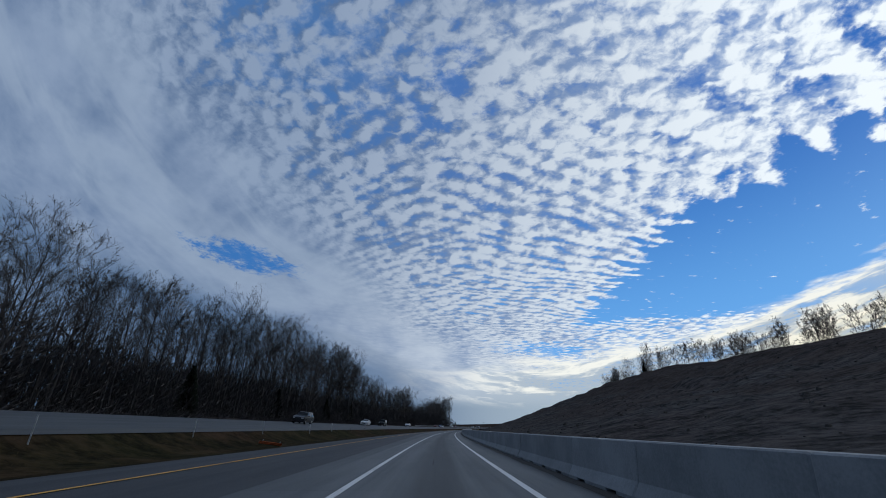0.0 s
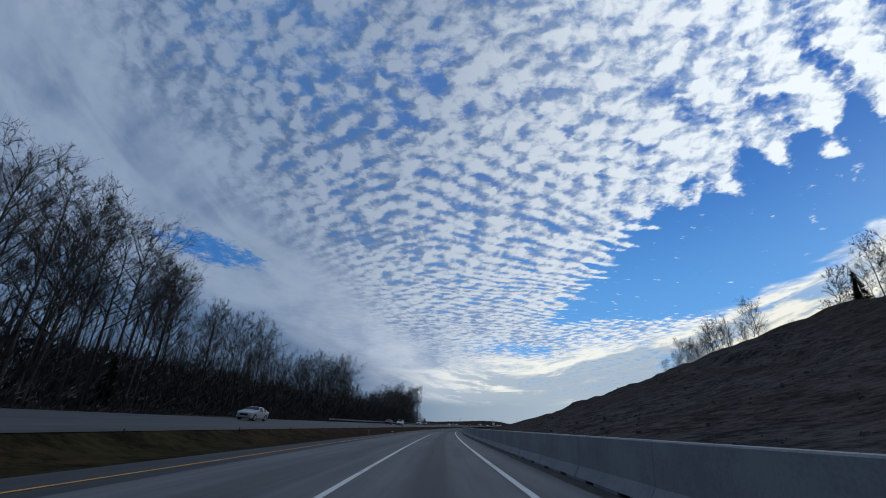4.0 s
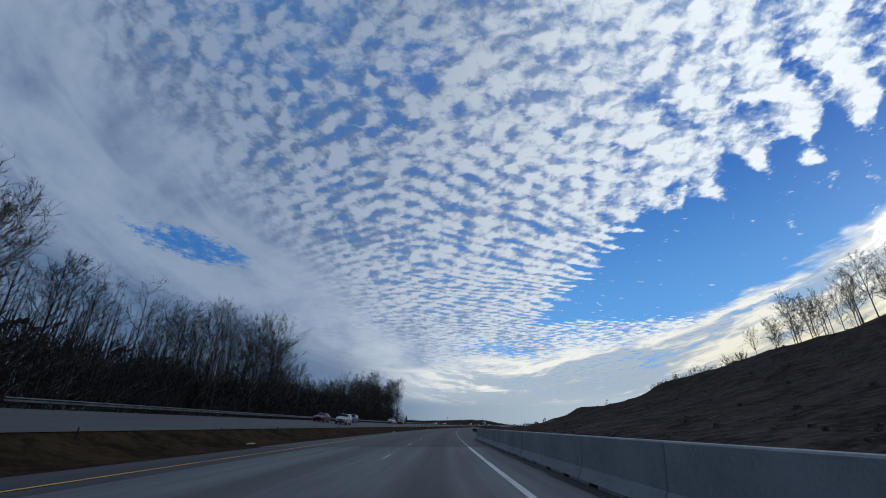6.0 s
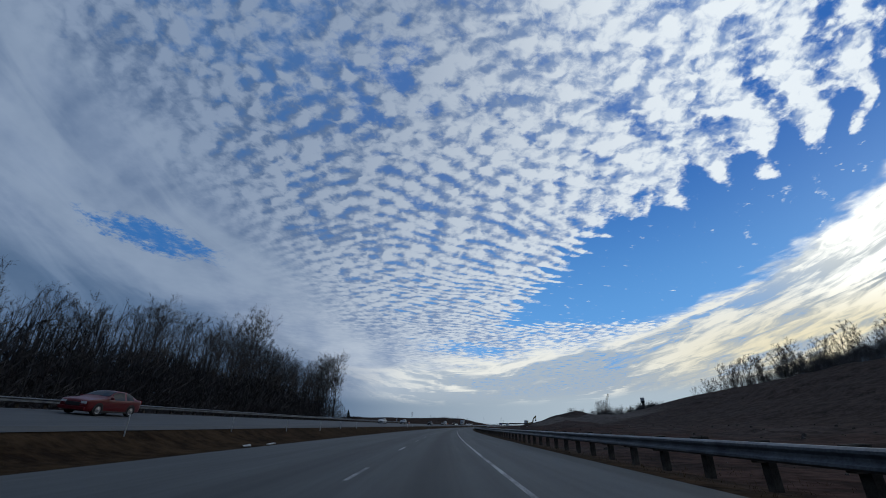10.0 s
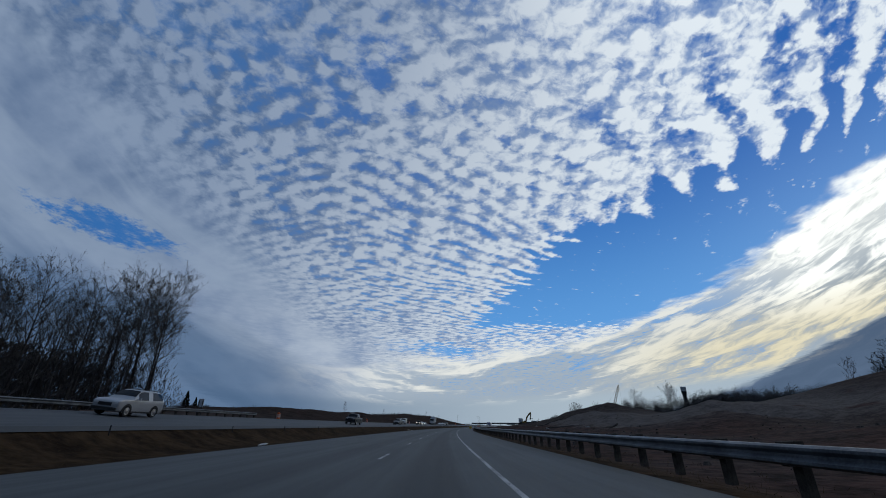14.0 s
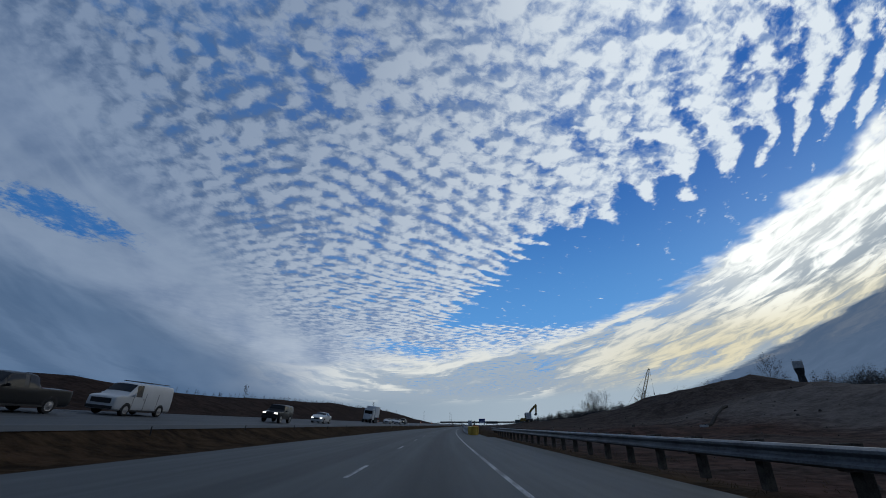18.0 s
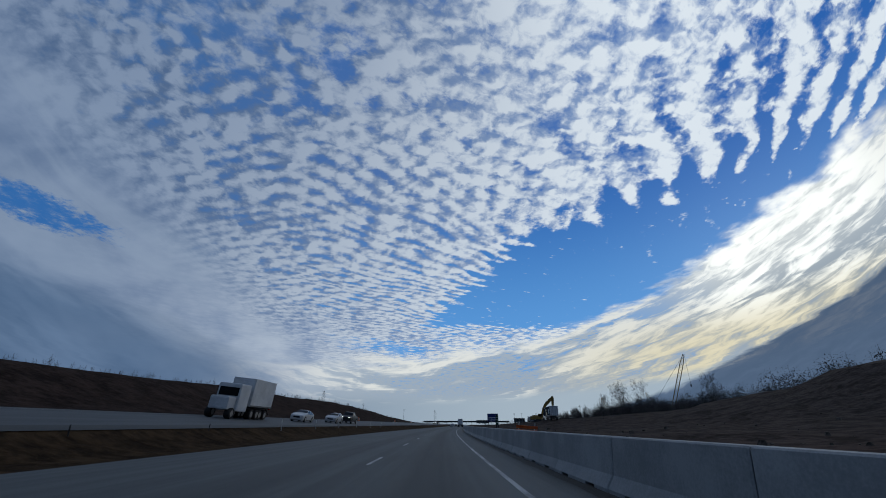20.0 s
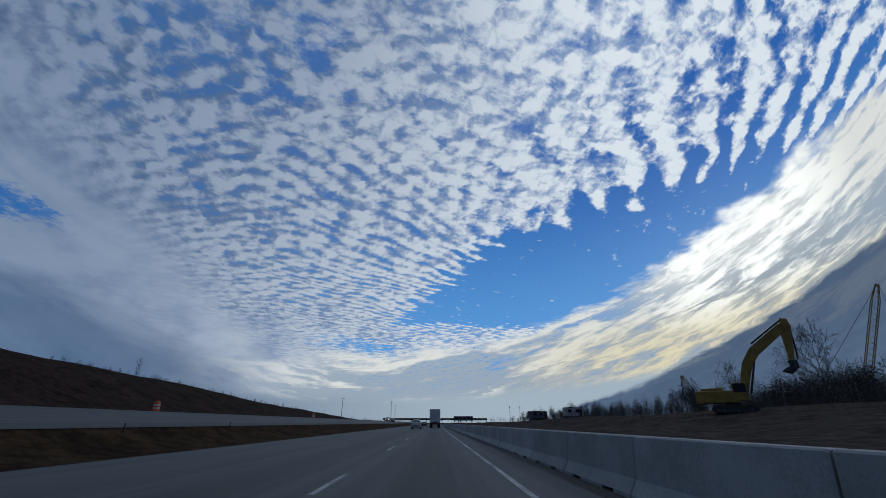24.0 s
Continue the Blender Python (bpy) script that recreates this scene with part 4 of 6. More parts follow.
def plant_right_bank():
    """Single leafless trees along the crest of the right-hand cutting."""
    rnd = random.Random(6)
    text, group = "slender leafless tree on the crest of the earth cutting", "bare trees on the cutting"
    for s, k in ((190, 1.0), (194, 1.1), (197, 0.95), (201, 1.2), (204, 1.1), (207, 1.3), (210, 1.2), (213, 1.1), (216, 1.35), (219, 1.2), (222, 1.3), (226, 1.8), (229, 1.4), (231, 2.0), (234, 1.3), (238, 1.4), (242, 1.5), (246, 1.2), (251, 0.9), (262, 0.6)):
        plant(rnd.choice(SMALL), s, 97 + rnd.uniform(0, 6), k * rnd.uniform(0.85, 1.0), rnd.uniform(0, 360), text, group)
    s = 20.0
    while s < 188:
        plant(rnd.choice(SMALL), s, 96 + rnd.uniform(0, 12), rnd.uniform(0.7, 1.05), rnd.uniform(0, 360), text, group)
        s += rnd.uniform(0.9, 2.8) if noise.noise((s * 0.07, 3.3, 1.0)) > -0.25 else rnd.uniform(4, 8)
    s = 281.0
    while s < 352:
        plant(rnd.choice(TALL[:4]), s, 97 + rnd.uniform(0, 10), rnd.uniform(0.45, 0.72), rnd.uniform(0, 360), text, group)
        s += rnd.uniform(1.3, 3.2)
    thin = []
    for i in range(75):
        s, d = (rnd.uniform(20, 192), 99 + rnd.uniform(0, 14)) if i < 58 else (rnd.uniform(352, 420), 104 + rnd.uniform(0, 30))
        thin.append((rnd.choice(SMALL), facing(s, d, land(s, d) - 0.1, rnd.uniform(0, 360)) @ Matrix.Scale(rnd.uniform(0.6, 1.0) if i < 58 else rnd.uniform(0.5, 0.8), 4)))
    joined_trees("crest_row", thin, "row of small leafless trees behind the crest of the cutting")
    s = 436.0
    ridge = []
    while s < 662:
        d = 145 + rnd.uniform(0, 14)
        ridge.append((rnd.choice(SMALL), facing(s, d, land(s, d) - 0.1, rnd.uniform(0, 360)) @ Matrix.Scale(rnd.uniform(1.05, 1.7), 4)))
        s += rnd.uniform(1.8, 4.5)
    joined_trees("ridge_row", ridge, "row of bare trees along the far ridge")
    for s, d, k in ((690, 92, 0.5), (700, 96, 0.45), (770, 100, 0.6), (860, 92, 0.6), (905, 84, 0.7), (930, 84, 0.75), (944, 90, 0.7), (960, 84, 0.6)):
        plant(rnd.choice(WIDE), s, d, k, rnd.uniform(0, 360), "rounded leafless tree at the edge of the far wood", group)
    for s, d, k in ((662, -46, 0.42), (724, -45, 0.3), (846, -45, 0.34), (905, -45, 0.28)):
        plant(SMALL[int(s) % 4], s, d, k, rnd.uniform(0, 360), "small bent leafless sapling on the brown bank", "saplings on the bank")


plant_right_bank()


def rubble():
    """Loose stones and clods on the cutting and in the works."""
    rnd = random.Random(9)
    verts, faces = [], []
    for i in range(9000):
        if i < 6400:
            s, d = rnd.uniform(-20, 360), 9 + 80 * rnd.random() ** 1.3
        else:
            s, d = rnd.uniform(330, 760), rnd.uniform(9, 60)
        r = 0.04 + 0.24 * rnd.random() ** 6
        c = at(s, d, land(s, d) + 0.15 * r)
        n = len(verts)
        a0 = rnd.uniform(0, 6)
        ring = [(rnd.uniform(0.7, 1.2) * r, a0 + k * 2 * math.pi / 5) for k in range(5)]
        verts += [c + Vector((q * math.cos(a), q * math.sin(a), -0.4 * r)) for q, a in ring]
        verts += [c + Vector((0.6 * q * math.cos(a + 0.3), 0.6 * q * math.sin(a + 0.3), r * rnd.uniform(0.35, 0.7))) for q, a in ring]
        for k in range(5):
            j = (k + 1) % 5
            faces.append((n + k, n + j, n + 5 + j, n + 5 + k))
        faces.append(tuple(n + 5 + k for k in range(5)))
    tagged(mesh_object("loose_stones", verts, faces, ROCK), "loose stones and clods scattered on the bare earth", "stones", "", "stuff")


ROCK = material("broken_rock", (0.03, 0.027, 0.025), (0.1, 0.09, 0.082), 0.9, 0.95, 0.3)
rubble()


def tufts():
    """Dry grass in the median and along the verges."""
    rnd = random.Random(10)
    t = Twigs()
    for i in range(95000):
        s = -5 + 905 * rnd.random()
        k = rnd.random()
        if k < 0.55:
            d = rnd.uniform(-15.2, -10.5)
        elif k < 0.8:
            d = rnd.uniform(5.9, 10.5) if 256 < s < 690 else rnd.uniform(4.3, 10.0)
        else:
            d = -24.9 - 8 * rnd.random() ** 2
        a = at(s, d, land(s, d) - 0.03)
        h = rnd.uniform(0.05, 0.19) * (1.0 if k >= 0.55 else 0.8)
        t.blade(a, a + Vector((rnd.uniform(-0.12, 0.12), rnd.uniform(-0.12, 0.12), h)), rnd.uniform(0.004, 0.011))
    tagged(mesh_object("dry_grass", t.v, t.f, GRASS), "short dry winter grass on the verges and the median", "grass", "", "stuff")


tufts()

# ---- roadside furniture ----
PLASTIC_WHITE = material("white_plastic", (0.3, 0.3, 0.29), (0.55, 0.55, 0.53), 3.0, 0.5, 0.05)
PLASTIC_DARK = material("dark_plastic", (0.012, 0.012, 0.013), (0.035, 0.035, 0.037), 3.0, 0.6, 0.05)
ORANGE = material("orange_plastic", (0.42, 0.08, 0.02), (0.62, 0.14, 0.04), 2.0, 0.5, 0.05)
REFLECT = material("white_reflective_band", (0.45, 0.45, 0.44), (0.65, 0.65, 0.64), 3.0, 0.4, 0.0)
YELLOW_PLASTIC = material("yellow_plastic", (0.35, 0.22, 0.03), (0.5, 0.34, 0.06), 2.0, 0.6, 0.1)
DARK_STEEL = material("dark_steel", (0.02, 0.021, 0.024), (0.07, 0.072, 0.078), 2.0, 0.55, 0.15, metal=0.5)
SIGN_GREEN = material("green_sign_face", (0.0, 0.03, 0.02), (0.004, 0.055, 0.036), 1.0, 0.5, 0.0)
SIGN_BLUE = material("blue_sign_face", (0.008, 0.02, 0.12), (0.016, 0.04, 0.2), 0.8, 0.5, 0.0)
SIGN_WHITE = material("white_sign_panel", (0.35, 0.37, 0.42), (0.5, 0.52, 0.56), 1.0, 0.5, 0.0)
WOOD_POLE = material("pole_timber", (0.03, 0.024, 0.02), (0.085, 0.07, 0.058), 1.5, 0.9, 0.3)


def delineator(m, tall):
    root = thing("delineator_post", m, "slim white delineator post in the median grass" if tall else "short dark stub post beside the opposite carriageway", "post", "delineator posts")
    h = 1.0 if tall else 0.45
    bm = bmesh.new()
    box(bm, 0, 0, h / 2 - 0.1, 0.055, 0.02, h + 0.2, bevel=0.006)
    part("post", bm, PLASTIC_WHITE if tall else PLASTIC_DARK, root)
    boxed("reflector", root, REFLECT if tall else PLASTIC_DARK, 0, -0.018, h - 0.12, 0.048, 0.012, 0.16, bevel=0.003)
    return root


def place_delineators():
    rnd = random.Random(2)
    protos = {}
    s = 6.0
    while s < 1000:
        tall = s < 60 or 355 < s < 425 or 480 < s < 500 or 730 < s < 800
        d = -14.7 + rnd.uniform(-0.2, 0.2)
        m = facing(s, d, land(s, d)) @ pose(0, 0, 0, rnd.uniform(-2, 2), rnd.uniform(-2, 2), 0)
        if tall in protos:
            copy_thing(protos[tall], m)
        else:
            protos[tall] = delineator(m, tall)
        s += 11.0 + rnd.uniform(-1, 1)


place_delineators()


def lathe(bm, rings, sides=20):
    """A turned shape from (radius, height) rings."""
    loops = [[bm.verts.new((r * math.cos(2 * math.pi * k / sides), r * math.sin(2 * math.pi * k / sides), z)) for k in range(sides)] for r, z in rings]
    for a, b in zip(loops, loops[1:]):
        for k in range(sides):
            bm.faces.new((a[k], a[(k + 1) % sides], b[(k + 1) % sides], b[k]))
    bm.faces.new(loops[-1])
    bm.faces.new(list(reversed(loops[0])))


def traffic_drum(m):
    root = thing("traffic_drum", m, "orange traffic drum with white bands on a black base", "traffic drum", "traffic drums")
    bm = bmesh.new()
    lathe(bm, [(0.29, 0.06), (0.29, 0.3), (0.27, 0.31), (0.27, 0.55), (0.255, 0.56), (0.255, 0.78), (0.24, 0.79), (0.23, 0.98), (0.2, 1.0)])
    part("body", bm, ORANGE, root)
    for z in (0.42, 0.68):
        bm = bmesh.new()
        lathe(bm, [(0.276, z - 0.06), (0.274, z + 0.06)])
        part("band", bm, REFLECT, root, "white reflective band")
    bm = bmesh.new()
    lathe(bm, [(0.37, 0.0), (0.36, 0.06), (0.3, 0.08)])
    part("base", bm, PLASTIC_DARK, root)
    bm = bmesh.new()
    box(bm, 0, 0, 1.04, 0.2, 0.05, 0.07, bevel=0.015)
    part("handle", bm, ORANGE, root)
    return root


def place_drums():
    first = None
    for s, d in ((557, -25.6), (700, -25.9), (776, -25.7), (822, -26.0), (881, -25.7), (620, -25.8), (935, -26)):
        m = facing(s, d, land(s, d))
        if first is None:
            first = traffic_drum(m)
        else:
            copy_thing(first, m)


place_drums()


def sand_barrel(m):
    root = thing("sand_barrel", m, "dirty yellow sand-filled crash barrel at the barrier's end", "crash barrel", "crash barrels")
    bm = bmesh.new()
    lathe(bm, [(0.4, 0.0), (0.44, 0.25), (0.45, 0.5), (0.46, 0.52), (0.45, 0.54), (0.44, 0.85), (0.46, 0.88)])
    part("drum", bm, YELLOW_PLASTIC, root)
    bm = bmesh.new()
    lathe(bm, [(0.48, 0.88), (0.48, 0.93), (0.3, 0.97)])
    part("lid", bm, YELLOW_PLASTIC, root)
    return root


BARREL = sand_barrel(facing(686.6, 3.7, 0.0))
copy_thing(BARREL, facing(685.4, 4.1, 0.0))
copy_thing(BARREL, facing(684.2, 3.8, 0.0))


def barricade(m, label):
    """A fallen barricade: two boards and their feet."""
    root = thing("barricade", m, label, "barricade")
    for z in (0.05, 0.32):
        boxed("board", root, ORANGE, 0, 0, z, 1.6, 0.03, 0.2, bevel=0.006)
    for x in (-0.6, 0.6):
        boxed("leg", root, PLASTIC_WHITE, x, 0.03, 0.2, 0.05, 0.04, 0.9, bevel=0.004)
    return root


barricade(facing(33, -12.4, land(33, -12.4) + 0.1, 30) @ pose(0, 0, 0, 70, 8, 0), "fallen orange and white barricade in the median grass")
barricade(facing(731, 6.2, land(731, 6.2) + 0.35, 15) @ pose(0, 0, 0, 12, 4, 0), "tilted orange barricade behind the concrete barrier")


def marker_stake():
    root = thing("marker_stake", facing(212, -12.2, land(212, -12.2)), "red marker stake in the median grass", "stake")
    boxed("stake", root, ORANGE, 0, 0, 0.35, 0.06, 0.04, 0.9, bevel=0.004)
    boxed("flag", root, ORANGE, 0.06, 0, 0.6, 0.22, 0.015, 0.3, bevel=0.003)


marker_stake()


def debris():
    rnd = random.Random(12)
    for s, d in ((378, -11.9), (381, -11.6), (240, -12.5), (300, -11.0), (612, -11.2), (616, -12.6), (520, -11.6)):
        bm = bmesh.new()
        box(bm, 0, 0, 0.06, rnd.uniform(0.5, 1.0), rnd.uniform(0.25, 0.5), 0.05, bevel=0.015)
        bmesh.ops.bisect_plane(bm, geom=bm.verts[:] + bm.edges[:] + bm.faces[:], plane_co=(0.1, 0, 0), plane_no=(0.8, 0.5, 0.1), clear_outer=False)
        for v in bm.verts:
            v.co.z += 0.05 * math.sin(v.co.x * 6)
        ob = part("road_debris", bm, PLASTIC_WHITE)
        ob.matrix_world = facing(s, d, land(s, d) + 0.02, rnd.uniform(0, 180)) @ pose(0, 0, 0, rnd.uniform(-6, 6), 4, 0)
        tagged(ob, "pale broken panel lying in the median grass", "debris", "litter in the median")


debris()


def sign_on_posts(name, m, w, h, low, face, label, bars, panel=None):
    """A sign board on two posts, facing -y; bars: (x, z, width, height) of writing."""
    root = thing(name, m, label, "sign")
    board = boxed("board", root, face, 0, 0, low + h / 2, w, 0.05, h, bevel=0.01)
    for x in (-w * 0.38, w * 0.38):
        boxed("post", root, DARK_STEEL, x, 0.06, (low + h * 0.8) / 2 - 0.3, 0.09, 0.07, low + h * 0.8 + 0.6, bevel=0.006)
    if panel:
        px, pz, pw, ph = panel
        boxed("panel", root, SIGN_WHITE, px, -0.034, low + pz, pw, 0.016, ph, bevel=0.003)
    for x, z, bw, bh in bars:
        boxed("lettering_bar", root, SIGN_BLUE if panel else SIGN_WHITE, x, -0.05, low + z, bw, 0.012, bh)
    return root


sign_on_posts("blue_sign", facing(792, 9.4, 1.0, -8), 2.2, 1.5, 0.75, SIGN_BLUE, "blue roadside sign with a white panel on posts", [(-0.55, 0.5, 0.26, 0.34), (0.24, 0.5, 1.0, 0.22)], (0.0, 0.5, 1.7, 0.62))
sign_on_posts("marker_sign", facing(750, 6.3, 0.2), 0.3, 1.05, 0.9, SIGN_GREEN, "small green mile marker sign on posts", [(0, 0.78, 0.13, 0.1), (0, 0.52, 0.13, 0.12), (0, 0.26, 0.13, 0.12)])
sign_on_posts("rail_end_marker", facing(282.6, 6.1, 0.0), 0.3, 0.5, 0.25, YELLOW_PLASTIC, "yellow marker panel at the start of the guard rail", [])
sign_on_posts("object_marker", facing(540, -28.0, 2.2, 180), 0.6, 0.9, 0.9, SIGN_WHITE, "small pale sign seen from behind near the guard rail", [])


def utility_pole(m, h):
    root = thing("utility_pole", m, "tall wooden utility pole with a cross-arm", "pole", "utility poles")
    rodded("pole", root, WOOD_POLE, (0, 0, -0.5), (0, 0, h), 0.16, 0.1)
    boxed("cross_arm", root, WOOD_POLE, 0, 0, h - 0.8, 2.2, 0.1, 0.12, bevel=0.01)
    for x in (-0.9, 0, 0.9):
        rodded("insulator", root, PLASTIC_DARK, (x, 0, h - 0.74), (x, 0, h - 0.5), 0.05, 0.03)


for s, d, h in ((1090, -53, 12), (1120, -28, 12), (1120, 48, 11), (1128, 56, 11), (1180, -31, 12), (1010, 120, 12), (960, 70, 9)):
    utility_pole(facing(s, d, land(s, d)), h)


BRIDGE = material("bridge_concrete", (0.03, 0.032, 0.034), (0.07, 0.073, 0.076), 0.3, 0.9, 0.1)


def overpass():
    """The bridge across the road far ahead."""
    s = 1480
    root = thing("overpass_bridge", facing(s, 0, 0), "dark concrete overpass across the motorway far ahead", "bridge", "", "structure")
    boxed("deck", root, BRIDGE, 0, 0, 6.2, 150, 11, 0.9, bevel=0.05)
    for y in (-5.3, 5.3):
        boxed("parapet", root, BRIDGE, 0, y, 7.05, 150, 0.3, 0.8, bevel=0.02)
    for i in range(5):
        boxed("girder", root, DARK_STEEL, 0, -4.4 + i * 2.2, 5.3, 150, 0.4, 0.9)
    for x in (-34, -12.3, 10, 34):
        boxed("pier_cap", root, BARRIER, x, 0, 4.6, 1.3, 10, 0.6, bevel=0.05)
        for y in (-3.5, 0, 3.5):
            rodded("pier", root, BARRIER, (x, y, -0.5), (x, y, 4.4), 0.45, 0.45, 12)


overpass()

# ---- vehicles ----
def car_paint(name, c, metal=0.3):
    return material(name, tuple(x * 0.9 for x in c), c, 0.8, 0.32, 0.0, metal=metal * 0.5, coat=0.05)


PAINTS = {"white": car_paint("white_car_paint", (0.44, 0.45, 0.46), 0.0), "silver": car_paint("silver_car_paint", (0.34, 0.35, 0.37), 0.6), "red": car_paint("red_car_paint", (0.095, 0.004, 0.008), 0.0), "blue": car_paint("blue_car_paint", (0.02, 0.08, 0.24)), "black": car_paint("black_car_paint", (0.012, 0.013, 0.015)), "green": car_paint("dark_green_car_paint", (0.009, 0.014, 0.013)), "grey": car_paint("grey_car_paint", (0.06, 0.065, 0.072), 0.5)}
AUTO_GLASS = glass("tinted_glass")
TYRE = material("tyre_rubber", (0.008, 0.008, 0.009), (0.022, 0.022, 0.023), 6.0, 0.85, 0.1)
RIM = material("alloy_rim", (0.2, 0.2, 0.21), (0.36, 0.36, 0.37), 5.0, 0.35, 0.0, metal=0.9)
TRIM = material("black_trim", (0.01, 0.01, 0.011), (0.028, 0.028, 0.03), 4.0, 0.55, 0.0)
TAIL = material("tail_lamp", (0.2, 0.006, 0.006), (0.34, 0.012, 0.01), 4.0, 0.25, 0.0)
HEAD_OFF = material("head_lamp_lens", (0.45, 0.46, 0.47), (0.6, 0.61, 0.62), 4.0, 0.15, 0.0)
HEAD_ON = lamp_material("head_lamp_lit", (1.0, 0.95, 0.85), 2.2)

# stations from nose to tail: place along the length, sill, belt, roof height, half-widths at belt and roof (shares of the half-width)
SHAPES = {
    "sedan": (4.6, 1.84, [(0.5, 0.34, 0.7, 0.73, 0.82, 0.72), (0.485, 0.24, 0.79, 0.82, 0.91, 0.83), (0.42, 0.2, 0.86, 0.89, 0.97, 0.9), (0.23, 0.19, 0.94, 0.99, 1, 0.9), (0.02, 0.19, 0.94, 1.42, 1, 0.7), (-0.12, 0.19, 0.95, 1.46, 1, 0.69), (-0.25, 0.19, 0.97, 1.4, 1, 0.67), (-0.39, 0.22, 1.0, 1.04, 0.99, 0.84), (-0.47, 0.26, 0.98, 1.0, 0.94, 0.84), (-0.5, 0.36, 0.82, 0.84, 0.86, 0.76)], (3, 4), (6, 7), (4, 6)),
    "suv": (4.5, 1.9, [(0.5, 0.42, 0.78, 0.8, 0.82, 0.74), (0.485, 0.3, 0.9, 0.92, 0.92, 0.84), (0.4, 0.26, 1.0, 1.02, 0.98, 0.9), (0.22, 0.25, 1.06, 1.1, 1, 0.9), (0.07, 0.25, 1.07, 1.64, 1, 0.74), (-0.1, 0.25, 1.08, 1.71, 1, 0.74), (-0.4, 0.26, 1.12, 1.66, 1, 0.72), (-0.485, 0.3, 1.12, 1.18, 0.97, 0.84), (-0.495, 0.36, 0.95, 0.98, 0.94, 0.84), (-0.5, 0.46, 0.8, 0.82, 0.9, 0.8)], (3, 4), (6, 7), (4, 6)),
    "jeep": (4.4, 1.88, [(0.5, 0.5, 0.95, 0.98, 0.8, 0.76), (0.48, 0.42, 1.04, 1.06, 0.86, 0.82), (0.36, 0.4, 1.1, 1.12, 0.96, 0.84), (0.17, 0.4, 1.14, 1.18, 1, 0.88), (0.11, 0.4, 1.14, 1.76, 1, 0.84), (-0.1, 0.4, 1.14, 1.8, 1, 0.84), (-0.44, 0.4, 1.14, 1.78, 1, 0.83), (-0.47, 0.42, 1.14, 1.2, 1, 0.88), (-0.485, 0.44, 1.0, 1.02, 0.98, 0.9), (-0.5, 0.5, 0.9, 0.92, 0.94, 0.86)], (3, 4), (6, 7), (4, 6)),
    "van": (5.7, 2.0, [(0.5, 0.42, 0.95, 1.0, 0.86, 0.8), (0.487, 0.34, 1.08, 1.12, 0.94, 0.88), (0.42, 0.3, 1.16, 1.2, 0.99, 0.92), (0.33, 0.3, 1.2, 1.28, 1, 0.9), (0.2, 0.3, 1.22, 1.98, 1, 0.82), (0.1, 0.3, 1.22, 2.08, 1, 0.85), (-0.2, 0.3, 1.22, 2.1, 1, 0.86), (-0.47, 0.32, 1.22, 2.08, 1, 0.86), (-0.493, 0.36, 1.2, 2.0, 0.98, 0.85), (-0.5, 0.46, 1.15, 1.8, 0.95, 0.84)], (3, 4), (8, 9), (4, 5)),
    "pickup": (5.8, 1.98, [(0.5, 0.44, 0.86, 0.9, 0.86, 0.78), (0.485, 0.36, 1.06, 1.08, 0.94, 0.86), (0.4, 0.32, 1.14, 1.16, 0.98, 0.9), (0.24, 0.32, 1.18, 1.22, 1, 0.9), (0.14, 0.32, 1.2, 1.8, 1, 0.76), (0.02, 0.32, 1.2, 1.88, 1, 0.76), (-0.11, 0.32, 1.2, 1.82, 1, 0.75), (-0.16, 0.32, 1.2, 1.24, 1, 0.93), (-0.47, 0.36, 1.2, 1.23, 1, 0.94), (-0.5, 0.5, 1.1, 1.12, 0.97, 0.9)], (3, 4), (6, 7), (4, 6)),
}


